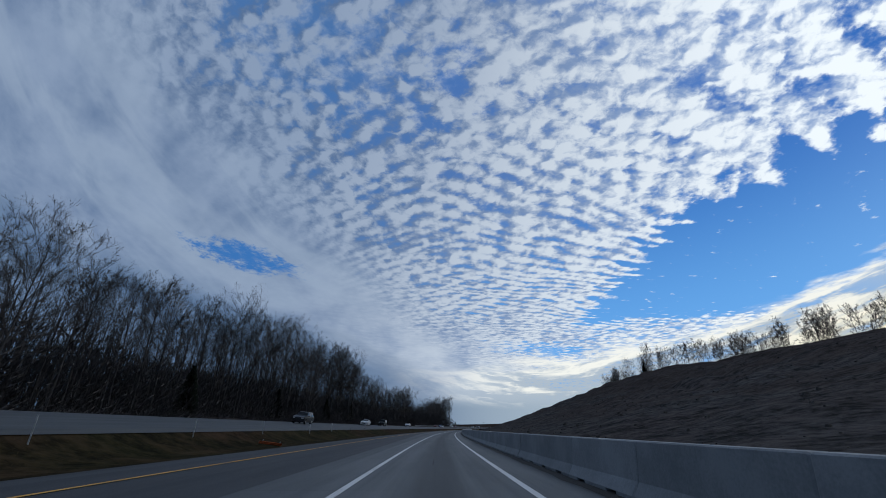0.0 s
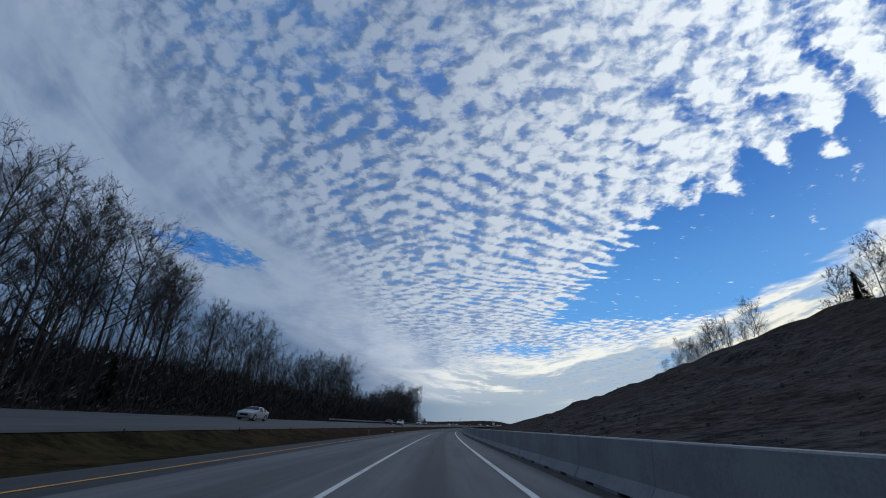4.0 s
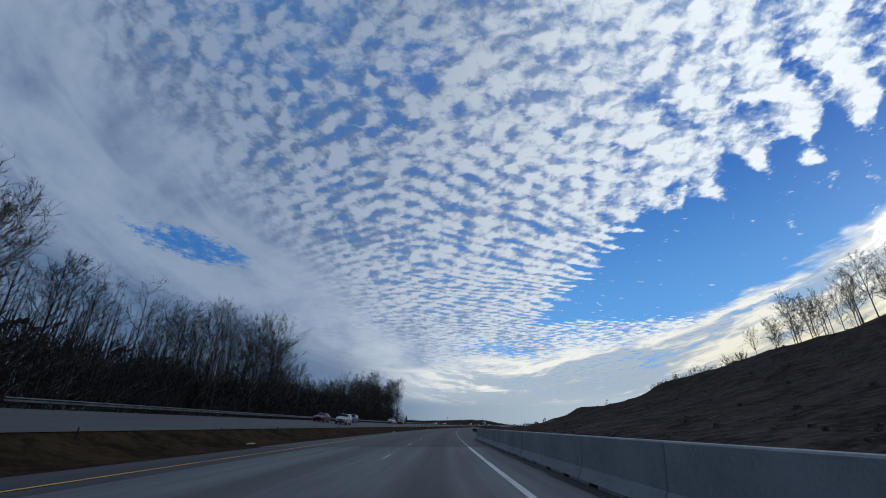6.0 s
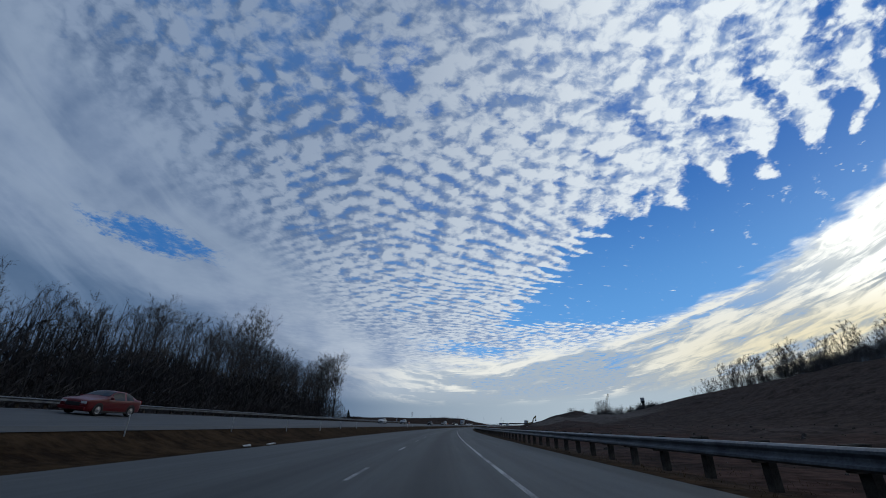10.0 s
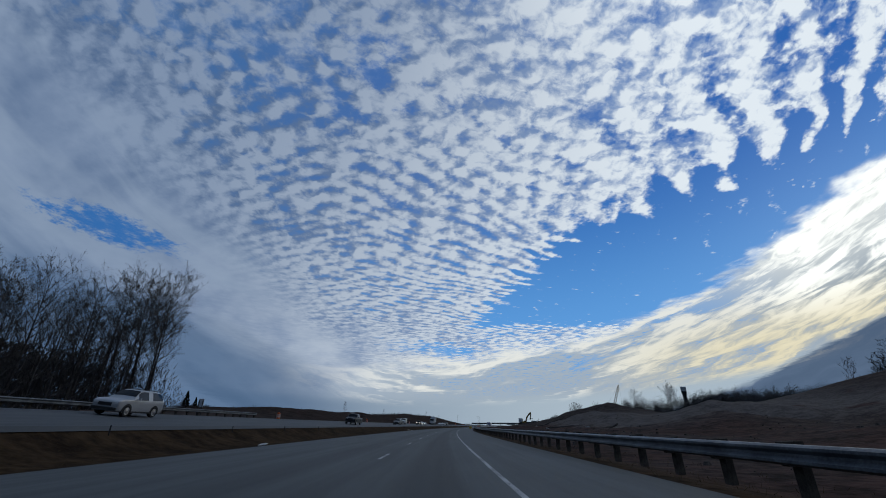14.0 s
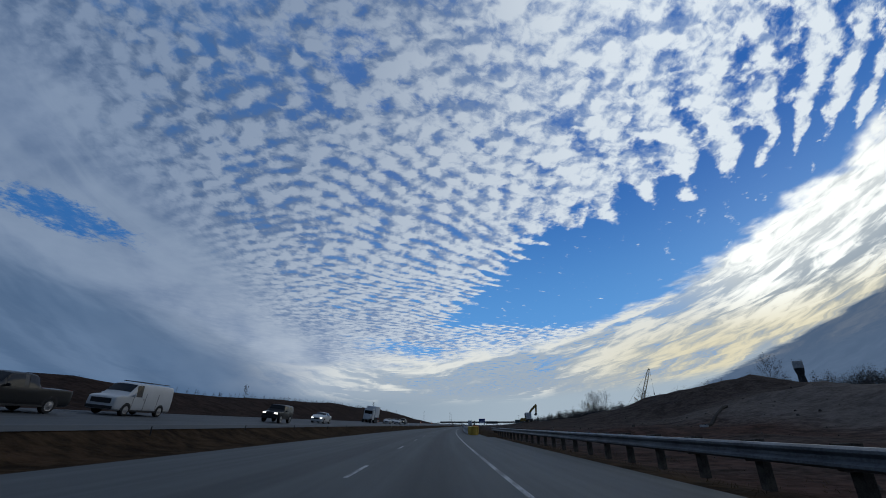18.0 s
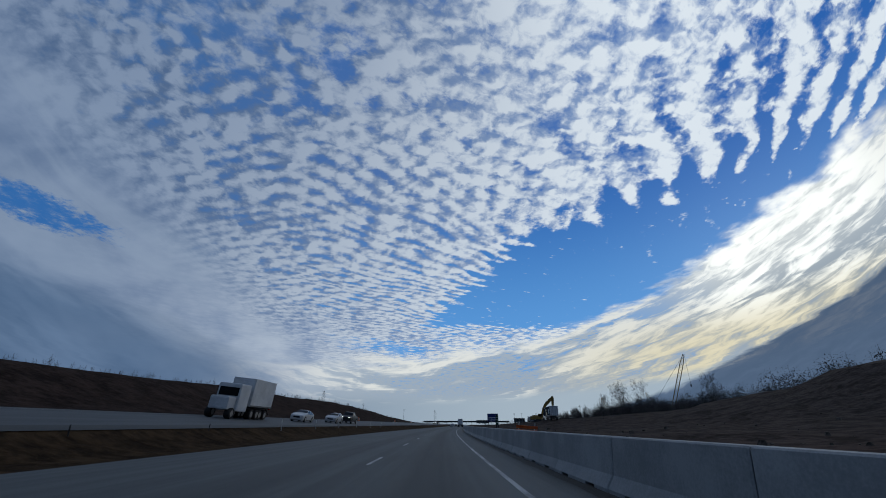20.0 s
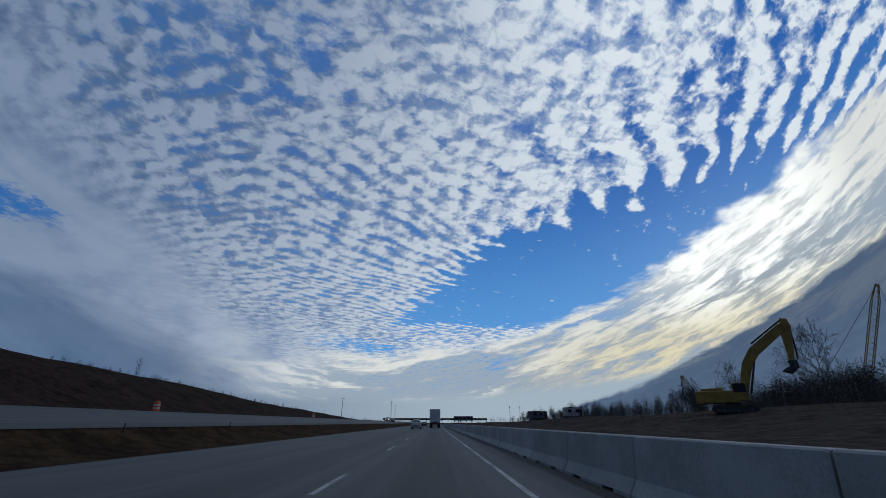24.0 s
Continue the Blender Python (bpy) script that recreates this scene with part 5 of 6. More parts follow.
def car(kind, paint, m, label, lights=False):
    """A car that faces +y. Body lofted through its stations; panes, lamps, wheels, mirrors and bumpers are parts."""
    length, width, st, front, back, side = SHAPES[kind]
    root = thing({"suv": "sport_utility_car", "jeep": "off_road_car", "van": "van", "pickup": "pickup_truck", "sedan": "sedan_car"}[kind], m, label, "car" if kind not in ("van", "pickup") else kind, "cars on the motorway")
    half = width / 2

    def ring(q):
        f, sill, belt, roof, wb, wr = q
        y = f * length
        prof = [(0.86, sill), (0.97 * wb, sill + 0.06), (wb, sill + 0.22), (wb, (sill + belt) / 2 + 0.05), (wb * 0.975, belt), (wr + (wb * 0.975 - wr) * 0.12, belt + (roof - belt) * 0.88), (wr * 0.82, roof), (0.0, roof + 0.025)]
        return [Vector((x * half, y, z)) for x, z in prof]

    def spline(pts, k):
        out = []
        for i in range(len(pts) - 1):
            p0, p1, p2, p3 = pts[max(0, i - 1)], pts[i], pts[i + 1], pts[min(len(pts) - 1, i + 2)]
            for j in range(k):
                f = j / k
                out.append(0.5 * (2 * p1 + (p2 - p0) * (f * 0.7) + (2 * p0 - 5 * p1 + 4 * p2 - p3) * (f * f * 0.7) + (3 * p1 - p0 - 3 * p2 + p3) * (f ** 3 * 0.7)) + 0.15 * (p2 - p1) * 0 + (p2 - p1) * (f * 0.3))
        return out + [pts[-1]]

    K = 3
    coarse = [spline(ring(q), 3) for q in st]
    columns = [spline([r[j] for r in coarse], K) for j in range(len(coarse[0]))]
    half_rings = [[c[i] for c in columns] for i in range(len(columns[0]))]
    grid = [r + [Vector((-v.x, v.y, v.z)) for v in r[-2::-1]] for r in half_rings]
    n, rows = len(grid[0]), len(grid)
    verts, faces = [v for r in grid for v in r], []
    for i in range(rows - 1):
        for j in range(n - 1):
            a = i * n + j
            faces.append((a, a + 1, a + n + 1, a + n))
        faces.append((i * n + n - 1, i * n, (i + 1) * n, (i + 1) * n + n - 1))
    faces.append(tuple(reversed(range(n))))
    faces.append(tuple(range((rows - 1) * n, rows * n)))
    mesh_object("body", verts, faces, paint, root, smooth=True)

    def pane(name, i0, i1, j0, j1, lift=0.009):
        """A pane that follows the body between those rings and rows."""
        pts = []
        for i in range(i0, i1 + 1):
            for j in range(j0, j1 + 1):
                along = grid[min(i + 1, rows - 1)][j] - grid[max(i - 1, 0)][j]
                across = grid[i][min(j + 1, n - 1)] - grid[i][max(j - 1, 0)]
                pts.append(grid[i][j] + along.cross(across).normalized() * -lift)
        k = j1 - j0 + 1
        quads = [(i * k + j, i * k + j + 1, (i + 1) * k + j + 1, (i + 1) * k + j) for i in range(i1 - i0) for j in range(k - 1)]
        mesh_object(name, pts, quads, AUTO_GLASS, root, smooth=True)

    pane("windscreen", front[0] * K + 1, front[1] * K, 16, n - 17)
    if kind != "van":
        pane("rear_window", back[0] * K + 1, back[1] * K - 1, 16, n - 17)
    s0, s1 = side[0] * K - 1, side[1] * K + 1
    mid = (s0 + s1) // 2
    for i0, i1 in (((s0 + 1, s0 + 4),) if kind == "van" else ((s0, mid), (mid + 1, s1))):
        pane("side_window", i0, i1, 12, 15)
        pane("side_window", i0, i1, n - 16, n - 13)
    sill = st[3][1]
    nose, tail = st[1], st[-2]
    for x in (-1, 1):
        boxed("head_lamp", root, HEAD_ON if lights else HEAD_OFF, x * half * 0.66, length * 0.487, nose[2] - 0.1, 0.36, 0.12, 0.16, bevel=0.03)
        boxed("tail_lamp", root, TAIL, x * half * 0.78, -length * 0.492, tail[2] - 0.08, 0.2, 0.06, 0.24, bevel=0.02)
        boxed("wing_mirror", root, paint, x * (half + 0.1), length * st[3][0] - 0.35, st[3][2] + 0.08, 0.2, 0.1, 0.15, bevel=0.035)
        boxed("sill_trim", root, TRIM, x * (half * 0.97), -0.05, sill + 0.05, 0.06, length * 0.5, 0.1, bevel=0.015)
    boxed("grille", root, TRIM, 0, length * 0.497, nose[2] - 0.2 if kind != "van" else nose[2] - 0.22, half * (1.35 if kind == "van" else 0.95), 0.08, 0.2 if kind != "van" else 0.3, bevel=0.015)
    boxed("front_bumper", root, TRIM if kind != "sedan" else paint, 0, length * 0.49, nose[1] + 0.13, width * 0.88, 0.2, 0.18, bevel=0.04)
    boxed("rear_bumper", root, TRIM if kind != "sedan" else paint, 0, -length * 0.487, tail[1] + 0.2, width * 0.86, 0.14, 0.16, bevel=0.04)
    boxed("number_plate", root, PLASTIC_WHITE, 0, -length * 0.5 - 0.02, tail[2] - 0.14, 0.3, 0.02, 0.15)
    if kind == "suv":
        for x in (-1, 1):
            rodded("roof_rail", root, TRIM, (x * half * 0.62, length * 0.02, st[5][3] + 0.05), (x * half * 0.62, -length * 0.36, st[5][3] + 0.04), 0.02)
    if kind == "van":
        for x in (-1, 1):
            for y in (0.235, 0.03, -0.2):
                boxed("door_seam", root, TRIM, x * (half + 0.001), length * y, 0.95, 0.012, 0.018, 1.1)
            boxed("door_handle", root, TRIM, x * (half + 0.012), length * 0.06, 1.08, 0.03, 0.14, 0.04, bevel=0.008)
            rodded("ladder_rack_rail", root, TRIM, (x * half * 0.7, length * 0.1, 2.2), (x * half * 0.7, -length * 0.42, 2.2), 0.025)
        for y in (0.08, -0.16, -0.4):
            rodded("rack_bar", root, TRIM, (-half * 0.72, length * y, 2.21), (half * 0.72, length * y, 2.21), 0.02)
    if kind == "jeep":
        bm = bmesh.new()
        lathe(bm, [(0.34, 0.0), (0.37, 0.05), (0.37, 0.17), (0.34, 0.22)], 18)
        bmesh.ops.transform(bm, matrix=pose(0, -length * 0.5 + 0.02, 0.98, 90, 0, 0), verts=bm.verts)
        part("spare_wheel", bm, TYRE, root)
    r = {"sedan": 0.33, "suv": 0.36, "jeep": 0.42, "van": 0.37, "pickup": 0.4}[kind]
    for y in (length * 0.31, -length * 0.29):
        for x in (-1, 1):
            turn = pose(x * (half - 0.11), y, r, 0, 90 * x, 0)
            bm = bmesh.new()
            lathe(bm, [(r * 0.66, -0.12), (r * 0.95, -0.12), (r, -0.08), (r, 0.08), (r * 0.95, 0.125), (r * 0.66, 0.125)], 20)
            bmesh.ops.transform(bm, matrix=turn, verts=bm.verts)
            wheel = part("wheel", bm, TYRE, root)
            bm = bmesh.new()
            lathe(bm, [(r * 0.66, 0.11), (r * 0.64, 0.135), (r * 0.55, 0.128), (r * 0.2, 0.145), (r * 0.1, 0.155)], 20)
            bmesh.ops.transform(bm, matrix=turn, verts=bm.verts)
            part("rim", bm, RIM, wheel, "pale alloy rim")
            bm = bmesh.new()
            lathe(bm, [(r * 1.22, -0.1), (r * 1.22, 0.116)], 20)
            bmesh.ops.transform(bm, matrix=turn, verts=bm.verts)
            for v in list(bm.verts):
                v.co.z = max(v.co.z, sill + 0.0)
            part("wheel_arch", bm, TRIM, root, "dark wheel arch")
    return root


def far_z(d):
    return FAR_Z0 + (FAR_Z1 - FAR_Z0) * (d - FAR_NEAR) / (FAR_EDGE - FAR_NEAR)


BANKED = math.degrees(math.atan((FAR_Z1 - FAR_Z0) / 9.0))
ONCOMING = [
    (67.3, -21.6, "suv", "black", "black sport utility car on the opposite carriageway", False),
    (113.6, -21.6, "sedan", "white", "white sedan on the opposite carriageway", False),
    (137, -21.6, "jeep", "green", "dark green boxy off-road car on the opposite carriageway", False),
    (190, -21.6, "sedan", "silver", "silver sedan on the opposite carriageway", False),
    (286, -21.6, "sedan", "red", "dark red sedan near the guard rail", False),
    (286.6, -17.9, "suv", "white", "white sport utility car on the opposite carriageway", False),
    (307.1, -21.6, "suv", "blue", "bright blue sport utility car on the opposite carriageway", False),
    (358.6, -21.6, "pickup", "white", "white pickup truck on the opposite carriageway", False),
    (377.8, -21.6, "sedan", "red", "red sedan on the opposite carriageway", False),
    (520.3, -21.6, "suv", "silver", "silver sport utility car on the opposite carriageway", False),
    (482, -21.6, "sedan", "white", "white sedan beside the guard rail", False),
    (574, -18.0, "pickup", "black", "black pickup truck on the opposite carriageway", False),
    (628, -18.0, "suv", "grey", "dark grey sport utility car below the brown bank", False),
    (651.5, -21.6, "pickup", "black", "black pickup truck below the brown bank", False),
    (660.5, -21.6, "van", "white", "white panel van below the brown bank", False),
    (678, -18.0, "jeep", "black", "dark off-road car with its head lamps lit", True),
    (695, -18.2, "sedan", "white", "white sedan with its head lamps lit", True),
    (759, -19.0, "sedan", "white", "white sedan on the opposite carriageway below the bank", False),
    (771, -18.0, "sedan", "silver", "silver sedan on the opposite carriageway below the bank", False),
    (781, -18.0, "pickup", "black", "black pickup truck with its head lamps lit", True),
    (785, -21.6, "sedan", "silver", "silver sedan in the outer lane below the bank", False),
    (1030, -18.0, "sedan", "grey", "grey sedan far off with its head lamps lit", True),
    (1040, -21.4, "suv", "white", "white sport utility car far off with its head lamps lit", True),
]
for s, d, kind, colour, label, lights in ONCOMING:
    car(kind, PAINTS[colour], facing(s, d, far_z(d) + 0.01, 180) @ pose(0, 0, 0, 0, -BANKED, 0), label, lights)
car("suv", PAINTS["white"], facing(928, -3.5, 0.005), "white sport utility car ahead in the inner lane")
car("sedan", PAINTS["grey"], facing(985, -3.4, 0.005), "grey sedan far ahead in the inner lane")
car("pickup", PAINTS["white"], facing(806, 74, land(806, 74) - 0.02, 70), "white pickup truck parked on the earth bank")
for s, d, k, c in ((900, 88, "suv", "white"), (890, 80, "sedan", "white"), (868, 84, "pickup", "white"), (880, 96, "suv", "silver")):
    car(k, PAINTS[c], facing(s, d, land(s, d), 60), "pale car parked at the works below the far wood")

TRUCK_WHITE = material("trailer_skin", (0.38, 0.4, 0.43), (0.55, 0.57, 0.6), 0.6, 0.45, 0.05)
TRUCK_DARK = material("trailer_print", (0.008, 0.014, 0.02), (0.02, 0.036, 0.05), 0.5, 0.92, 0.0)
PRINT_BLUE = material("blue_print", (0.01, 0.1, 0.2), (0.03, 0.2, 0.36), 0.8, 0.4, 0.0)
PRINT_YELLOW = material("yellow_print", (0.2, 0.16, 0.02), (0.32, 0.27, 0.05), 0.8, 0.4, 0.0)


def wheel_pair(root, x, y, r=0.5, w=0.55):
    bm = bmesh.new()
    lathe(bm, [(r * 0.6, -w / 2), (r * 0.95, -w / 2), (r, -w / 2 + 0.05), (r, w / 2 - 0.05), (r * 0.95, w / 2), (r * 0.6, w / 2)], 20)
    turn = pose(x, y, r, 0, 90, 0)
    bmesh.ops.transform(bm, matrix=turn, verts=bm.verts)
    wheel = part("wheel", bm, TYRE, root)
    bm = bmesh.new()
    lathe(bm, [(r * 0.58, -w / 2 - 0.01), (r * 0.3, -w / 2 + 0.05), (r * 0.3, w / 2 - 0.05), (r * 0.58, w / 2 + 0.01)], 16)
    bmesh.ops.transform(bm, matrix=turn, verts=bm.verts)
    part("rim", bm, RIM, wheel)


def box_trailer(m, length, label, printed, cab):
    """A box trailer, rear at y = 0, running to +y."""
    root = thing("semi_truck" if cab else "box_trailer", m, label, "truck" if cab else "trailer")
    boxed("box", root, TRUCK_WHITE, 0, length / 2, 2.65, 2.5, length, 2.8, bevel=0.04)
    for x in (-0.62, 0.62):
        door = boxed("rear_door", root, TRUCK_WHITE, x, -0.03, 2.65, 1.2, 0.05, 2.66, bevel=0.01)
        for dx in (-0.25, 0.25):
            rodded("locking_bar", door, STEEL, (x + dx, -0.075, 1.4), (x + dx, -0.075, 3.9), 0.018)
    boxed("roof_rail", root, PRINT_BLUE if printed else STEEL, 0, -0.02, 4.03, 2.52, 0.06, 0.08)
    for x in (-1.262, 1.262):
        boxed("side_rail", root, STEEL, x, length / 2, 1.32, 0.03, length, 0.14)
        if printed:
            boxed("side_print", root, TRUCK_DARK, x, length / 2, 2.7, 0.02, length - 0.3, 2.5)
            boxed("print_block", root, PRINT_BLUE, x * 1.008, length * 0.16, 2.6, 0.02, length * 0.12, 1.3)
            boxed("print_block", root, PRINT_YELLOW, x * 1.008, length * 0.55, 2.0, 0.02, length * 0.2, 0.9)
            boxed("print_block", root, PRINT_YELLOW, x * 1.008, length * 0.62, 3.1, 0.02, length * 0.22, 0.5)
    boxed("bumper", root, DARK_STEEL, 0, 0.0, 0.62, 2.3, 0.1, 0.14, bevel=0.02)
    for x in (-0.7, 0.7):
        boxed("bumper_post", root, DARK_STEEL, x, 0.05, 0.95, 0.09, 0.09, 0.6)
    for x in (-1.0, 1.0):
        boxed("tail_lamp", root, TAIL, x, -0.06, 1.15, 0.24, 0.05, 0.12, bevel=0.01)
        boxed("mud_flap", root, TRIM, x * 0.85, 0.6, 0.65, 0.6, 0.02, 0.75)
    boxed("chassis", root, DARK_STEEL, 0, length / 2, 1.1, 1.1, length * 0.92, 0.28)
    for y in (1.3, 2.6):
        for x in (-0.95, 0.95):
            wheel_pair(root, x, y)
    if cab:
        y0 = length + 0.6
        boxed("cab", root, TRUCK_WHITE, 0, y0 + 1.0, 2.0, 2.4, 2.2, 2.6, bevel=0.18)
        boxed("hood", root, TRUCK_WHITE, 0, y0 + 2.7, 1.4, 1.9, 1.6, 1.2, bevel=0.18)
        boxed("windscreen", root, AUTO_GLASS, 0, y0 + 2.11, 2.5, 2.0, 0.04, 0.8)
        for y in (length - 0.8, length - 2.1, y0 + 2.8):
            for x in (-0.95, 0.95):
                wheel_pair(root, x, y)
    else:
        for x in (-0.8, 0.8):
            boxed("landing_leg", root, DARK_STEEL, x, length - 2.6, 0.6, 0.12, 0.12, 1.3)
    return root


box_trailer(facing(943, 0.15, 0.005), 14.5, "white box trailer truck ahead in the outer lane", False, True)
box_trailer(facing(837, 31.2, land(845, 31.2) - 0.15, -3), 16.0, "parked trailer with a dark printed side and white rear doors", True, False)
box_trailer(facing(744, -21.4, far_z(-21.4) + 0.01, 180) @ pose(0, -7, 0, 0, -BANKED, 0), 5.5, "white box truck on the opposite carriageway", False, True)


def site_office(m, length, label, mt):
    root = thing("site_cabin", m, label, "cabin", "site cabins")
    boxed("shell", root, mt, 0, 0, 1.95, length, 2.9, 2.5, bevel=0.04)
    boxed("roof", root, DARK_STEEL, 0, 0, 3.26, length + 0.2, 3.1, 0.12, bevel=0.02)
    for i in range(int(length / 2.6)):
        w = boxed("window", root, DARK_STEEL, -length / 2 + 1.6 + i * 2.5, -1.46, 2.2, 1.1, 0.06, 0.9)
        boxed("pane", w, AUTO_GLASS, -length / 2 + 1.6 + i * 2.5, -1.495, 2.2, 0.96, 0.02, 0.76)
    boxed("door", root, TRIM, length / 2 - 0.9, -1.47, 1.75, 0.9, 0.05, 2.0)
    for i in range(4):
        boxed("support", root, DARK_STEEL, -length / 2 + 0.5 + i * (length - 1) / 3, 0, 0.25, 0.4, 2.6, 1.0)


SITE_GREY = material("cabin_cladding", (0.035, 0.045, 0.055), (0.08, 0.095, 0.11), 0.8, 0.6, 0.1)
SITE_PALE = material("pale_cladding", (0.22, 0.23, 0.24), (0.36, 0.37, 0.38), 0.8, 0.6, 0.1)
site_office(facing(1120, 18, land(1120, 18) + 1.4), 12.0, "long dark site cabin beside the road far ahead", SITE_GREY)
site_office(facing(985, 46, land(985, 46) + 0.2), 6.0, "small pale site cabin at the works", SITE_PALE)
site_office(facing(1010, 40, land(1010, 40) + 0.2, 20), 7.0, "small dark site cabin at the works", SITE_GREY)
site_office(facing(812, 80, land(812, 80) - 0.1, 70), 5.0, "white box cabin parked on the earth bank", SITE_PALE)

MACHINE_YELLOW = material("machine_yellow", (0.15, 0.092, 0.018), (0.27, 0.175, 0.04), 0.7, 0.55, 0.1)


def prism(name, root, mt, outline, thick, m=None, label=""):
    """A plate with that outline in x, z, of that thickness in y."""
    bm = bmesh.new()
    front = [bm.verts.new((x, -thick / 2, z)) for x, z in outline]
    rear = [bm.verts.new((x, thick / 2, z)) for x, z in outline]
    bm.faces.new(front)
    bm.faces.new(list(reversed(rear)))
    for i in range(len(outline)):
        j = (i + 1) % len(outline)
        bm.faces.new((front[j], front[i], rear[i], rear[j]))
    bmesh.ops.recalc_face_normals(bm, faces=bm.faces)
    bmesh.ops.bevel(bm, geom=bm.edges[:], offset=0.04, segments=1, affect="EDGES")
    if m is not None:
        bmesh.ops.transform(bm, matrix=m, verts=bm.verts)
    return part(name, bm, mt, root, label)


def excavator(m):
    """A crawler excavator, its boom towards +x."""
    root = thing("excavator", m, "yellow crawler excavator with its bent boom raised", "excavator")
    for y in (-1.3, 1.3):
        track = prism("track", root, TRIM, [(-2.3, 0.5), (-1.9, 0.1), (1.9, 0.1), (2.3, 0.5), (1.9, 0.95), (-1.9, 0.95)], 0.6, pose(0, y, 0))
        for i in range(6):
            bm = bmesh.new()
            lathe(bm, [(0.2, -0.33), (0.2, 0.33)], 12)
            bmesh.ops.transform(bm, matrix=pose(-1.6 + i * 0.64, y, 0.34, 90, 0, 0), verts=bm.verts)
            part("roller", bm, DARK_STEEL, track)
    boxed("turntable", root, DARK_STEEL, 0, 0, 1.05, 1.6, 1.6, 0.3, bevel=0.05)
    boxed("house", root, MACHINE_YELLOW, -1.1, 0, 1.85, 3.6, 2.8, 1.3, bevel=0.1)
    boxed("counterweight", root, MACHINE_YELLOW, -3.2, 0, 1.8, 0.9, 2.8, 1.5, bevel=0.22)
    boxed("engine_cover", root, MACHINE_YELLOW, -1.9, 0.2, 2.65, 2.2, 2.0, 0.4, bevel=0.1)
    cab = boxed("cab", root, MACHINE_YELLOW, 0.9, -0.95, 2.35, 1.5, 0.95, 1.9, bevel=0.1)
    boxed("window", cab, AUTO_GLASS, 0.9, -1.44, 2.75, 1.2, 0.03, 0.95)
    boxed("window", cab, AUTO_GLASS, 1.66, -0.95, 2.65, 0.03, 0.8, 1.15)
    prism("boom", root, MACHINE_YELLOW, [(0.9, 1.7), (1.5, 1.6), (2.0, 3.2), (2.7, 5.1), (3.6, 6.35), (6.9, 9.0), (6.6, 9.6), (6.2, 9.65), (2.9, 7.2), (1.8, 5.6), (1.1, 3.4)], 0.55)
    prism("stick", root, MACHINE_YELLOW, [(6.5, 10.3), (7.15, 10.15), (7.35, 9.2), (6.65, 5.3), (6.2, 5.3), (6.2, 8.4), (6.35, 9.4)], 0.45)
    prism("bucket", root, DARK_STEEL, [(6.0, 5.5), (6.85, 5.55), (6.9, 4.7), (6.2, 4.1), (5.3, 4.4), (5.7, 4.7), (6.1, 4.9)], 1.3)
    for y in (-0.42, 0.42):
        rodded("boom_cylinder", root, DARK_STEEL, (1.9, y, 2.2), (3.0, y, 5.6), 0.11)
    rodded("stick_cylinder", root, DARK_STEEL, (3.2, 0, 7.7), (6.7, 0, 10.2), 0.1)
    rodded("bucket_cylinder", root, DARK_STEEL, (7.2, 0, 9.3), (7.05, 0, 5.6), 0.09)
    return root


EX_S, EX_D = 890, 35.0
excavator(facing(EX_S, EX_D, land(EX_S, EX_D) - 0.1, -36))
copy = excavator(facing(1000, 110, land(1000, 110), -150))
tagged(copy, "yellow crawler excavator far off among the trees")


def lattice(name, root, mt, a, b, w, bays):
    """A lattice boom from a to b: four chords and their lacing."""
    a, b = Vector(a), Vector(b)
    way = (b - a).normalized()
    p = way.cross(Vector((0, 1, 0))).normalized()
    q = way.cross(p)
    bm = bmesh.new()

    def corner(f, i):
        k = w / 2 * (0.35 + 0.65 * min(1.0, min(f, 1 - f) * 7))
        return a.lerp(b, f) + p * k * (1 if i in (0, 1) else -1) + q * k * (1 if i in (0, 3) else -1)

    for n in range(bays):
        f0, f1 = n / bays, (n + 1) / bays
        for i in range(4):
            rod(bm, corner(f0, i), corner(f1, i), 0.12, sides=4)
            rod(bm, corner(f0, i), corner(f1, (i + 1) % 4), 0.07, sides=3)
    return part(name, bm, mt, root)


def crawler_crane(m, h, reach, label):
    root = thing("crawler_crane", m, label, "crane", "cranes")
    for y in (-2.2, 2.2):
        prism("track", root, TRIM, [(-3.6, 0.6), (-3.1, 0.1), (3.1, 0.1), (3.6, 0.6), (3.1, 1.2), (-3.1, 1.2)], 0.9, pose(0, y, 0))
    boxed("house", root, MACHINE_YELLOW, -1.6, 0, 2.4, 5.4, 2.9, 2.2, bevel=0.12)
    boxed("counterweight", root, DARK_STEEL, -4.6, 0, 2.3, 1.0, 3.2, 1.8, bevel=0.1)
    boxed("cab", root, MACHINE_YELLOW, 1.6, -1.7, 2.4, 1.6, 1.1, 1.9, bevel=0.1)
    lattice("boom", root, MACHINE_YELLOW, (1.2, 0, 2.0), (reach, 0, h), 1.7, 22)
    lattice("mast", root, DARK_STEEL, (0.2, 0, 3.2), (-5.5, 0, h * 0.3), 0.9, 7)
    rodded("stay", root, DARK_STEEL, (-5.5, 0, h * 0.3), (reach, 0, h), 0.06, sides=4)
    rodded("hoist_rope", root, DARK_STEEL, (reach + 0.3, 0, h), (reach + 0.3, 0, h * 0.55), 0.05, sides=4)
    boxed("hook_block", root, DARK_STEEL, reach + 0.3, 0, h * 0.55 - 0.6, 0.7, 0.4, 1.4, bevel=0.08)


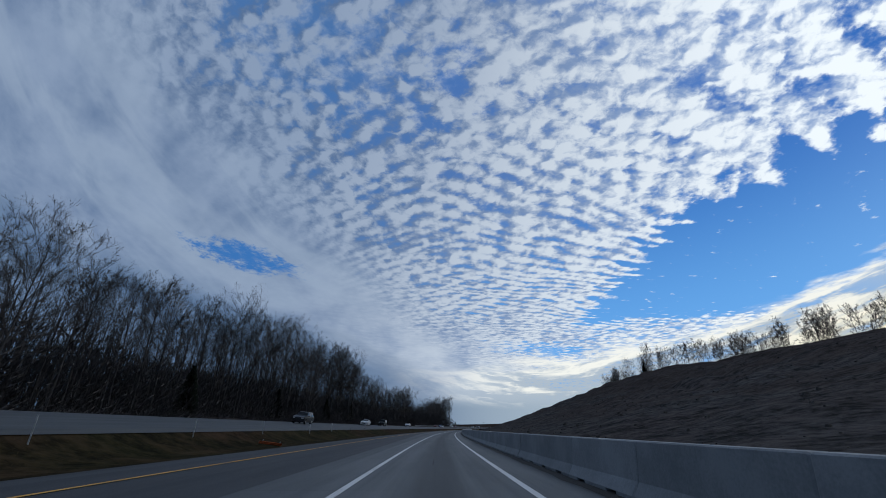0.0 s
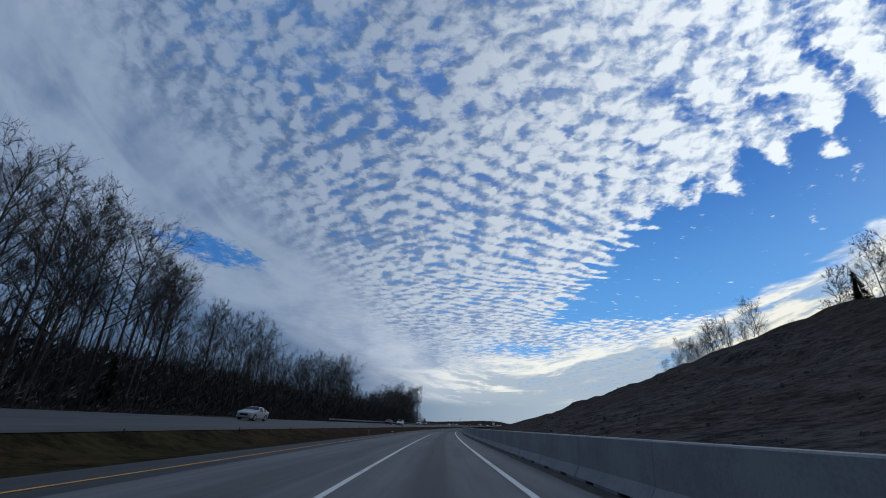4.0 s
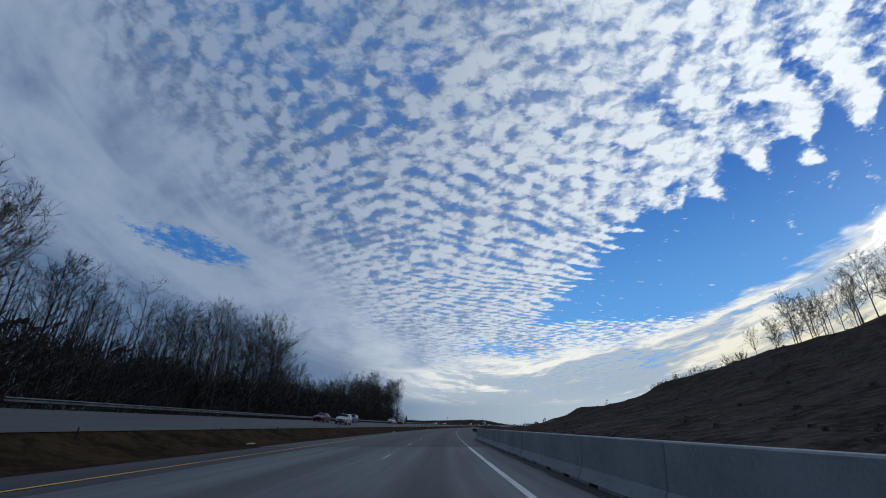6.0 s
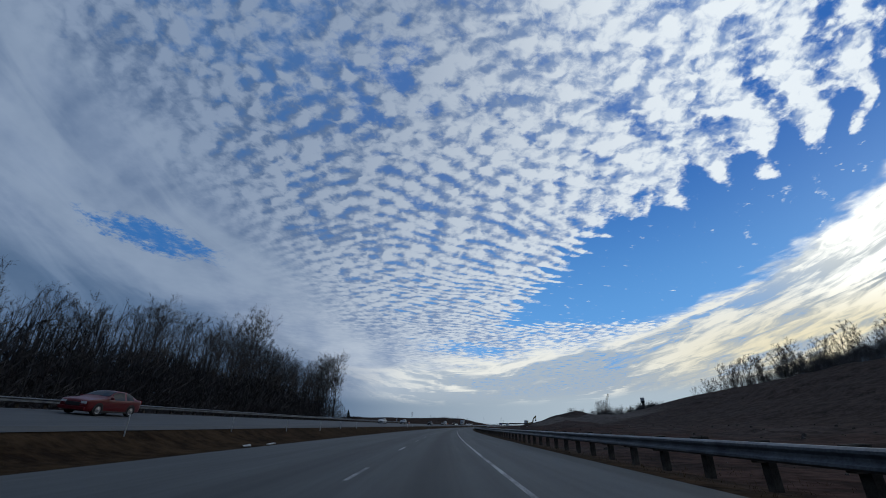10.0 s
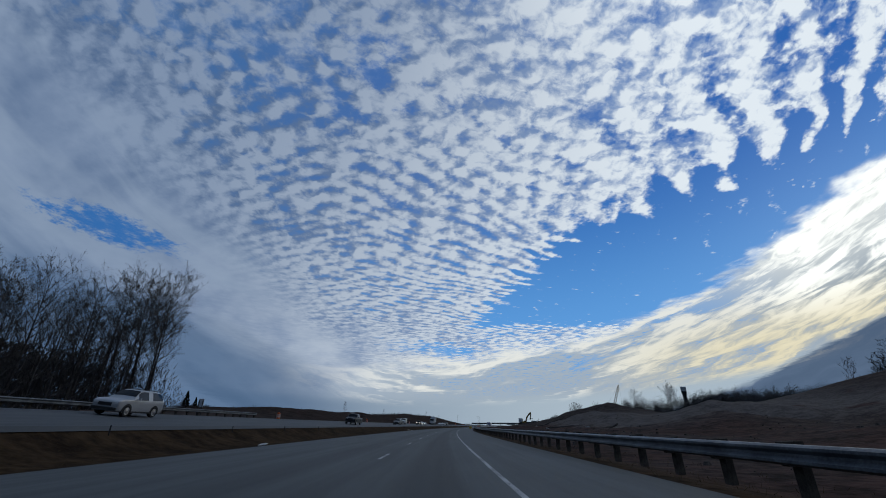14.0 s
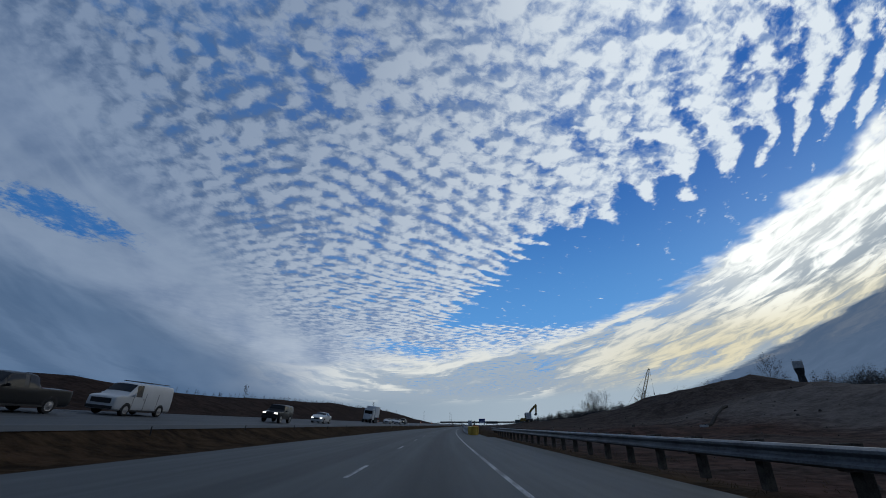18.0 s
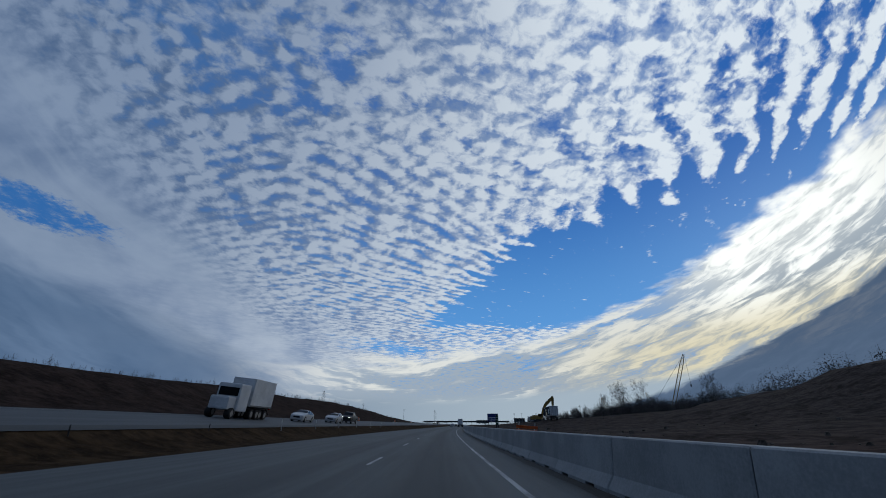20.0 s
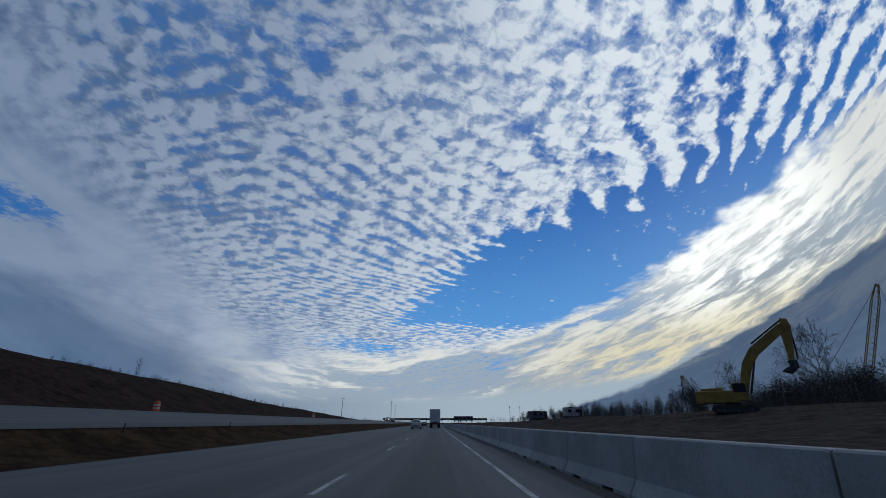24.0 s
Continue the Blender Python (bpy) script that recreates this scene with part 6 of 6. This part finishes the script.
crawler_crane(facing(962, 120, land(962, 120), -30), 38, 15, "crawler crane with a tall lattice boom behind the trees")
crawler_crane(facing(1130, 190, land(1130, 190), 150), 30, 12, "far crawler crane with a raised lattice boom")
crawler_crane(facing(1010, 105, land(1010, 105), -150), 16, 9, "low crawler crane among the far trees")


def tower(m):
    """The tapering tower at the works."""
    root = thing("silo_tower", m, "dark tapering tower with a pale flared cap", "tower")
    bm = bmesh.new()
    lathe(bm, [(4.2, -1), (3.9, 6), (3.1, 14), (2.4, 20), (2.2, 22.5), (2.9, 24.5), (3.1, 26)], 8)
    part("shaft", bm, TOWER_DARK, root)
    bm = bmesh.new()
    lathe(bm, [(3.15, 26), (3.25, 26.3), (3.25, 29.6), (3.05, 29.9)], 8)
    part("cap", bm, SITE_PALE, root, "pale clad cap")
    for i in range(8):
        a = 2 * math.pi * i / 8
        rodded("railing_post", root, DARK_STEEL, (3.0 * math.cos(a), 3.0 * math.sin(a), 29.9), (3.0 * math.cos(a), 3.0 * math.sin(a), 31.0), 0.06, sides=5)


TOWER_DARK = material("tower_cladding", (0.02, 0.02, 0.021), (0.05, 0.05, 0.052), 0.4, 0.9, 0.2)
tower(facing(830, 150, land(830, 150)) @ Matrix.Diagonal((0.6, 0.6, 0.78, 1)))


DRAIN = material("corrugated_drain", (0.008, 0.008, 0.009), (0.02, 0.02, 0.022), 3.0, 0.95, 0.2)


def drain_flume(foot, head):
    """A dark corrugated drain down the gravel berm from head to foot, both (s, d), with a pale outfall."""
    root = thing("drain_pipe", Matrix.Identity(4), "dark corrugated drain pipe down the gravel berm", "pipe", "drain pipes")
    spots = [tuple(a + (b - a) * i / 5 for a, b in zip(foot, head)) for i in range(6)]
    for (s0, d0), (s1, d1) in zip(spots, spots[1:]):
        a, b = at(s0, d0, land(s0, d0) + 0.12), at(s1, d1, land(s1, d1) + 0.12)
        rodded("pipe_length", root, DRAIN, a, b, 0.24, 0.24, 12)
    p = at(foot[0] - 0.6, foot[1] - 0.5, land(foot[0] - 0.6, foot[1] - 0.5))
    boxed("outfall", root, SITE_PALE, p.x, p.y, p.z + 0.1, 0.7, 0.7, 0.4, bevel=0.05)


drain_flume((686, 32.9), (706, 48.2))
drain_flume((635, 30.0), (651, 46.0))
drain_flume((597, 33.0), (617, 46.0))
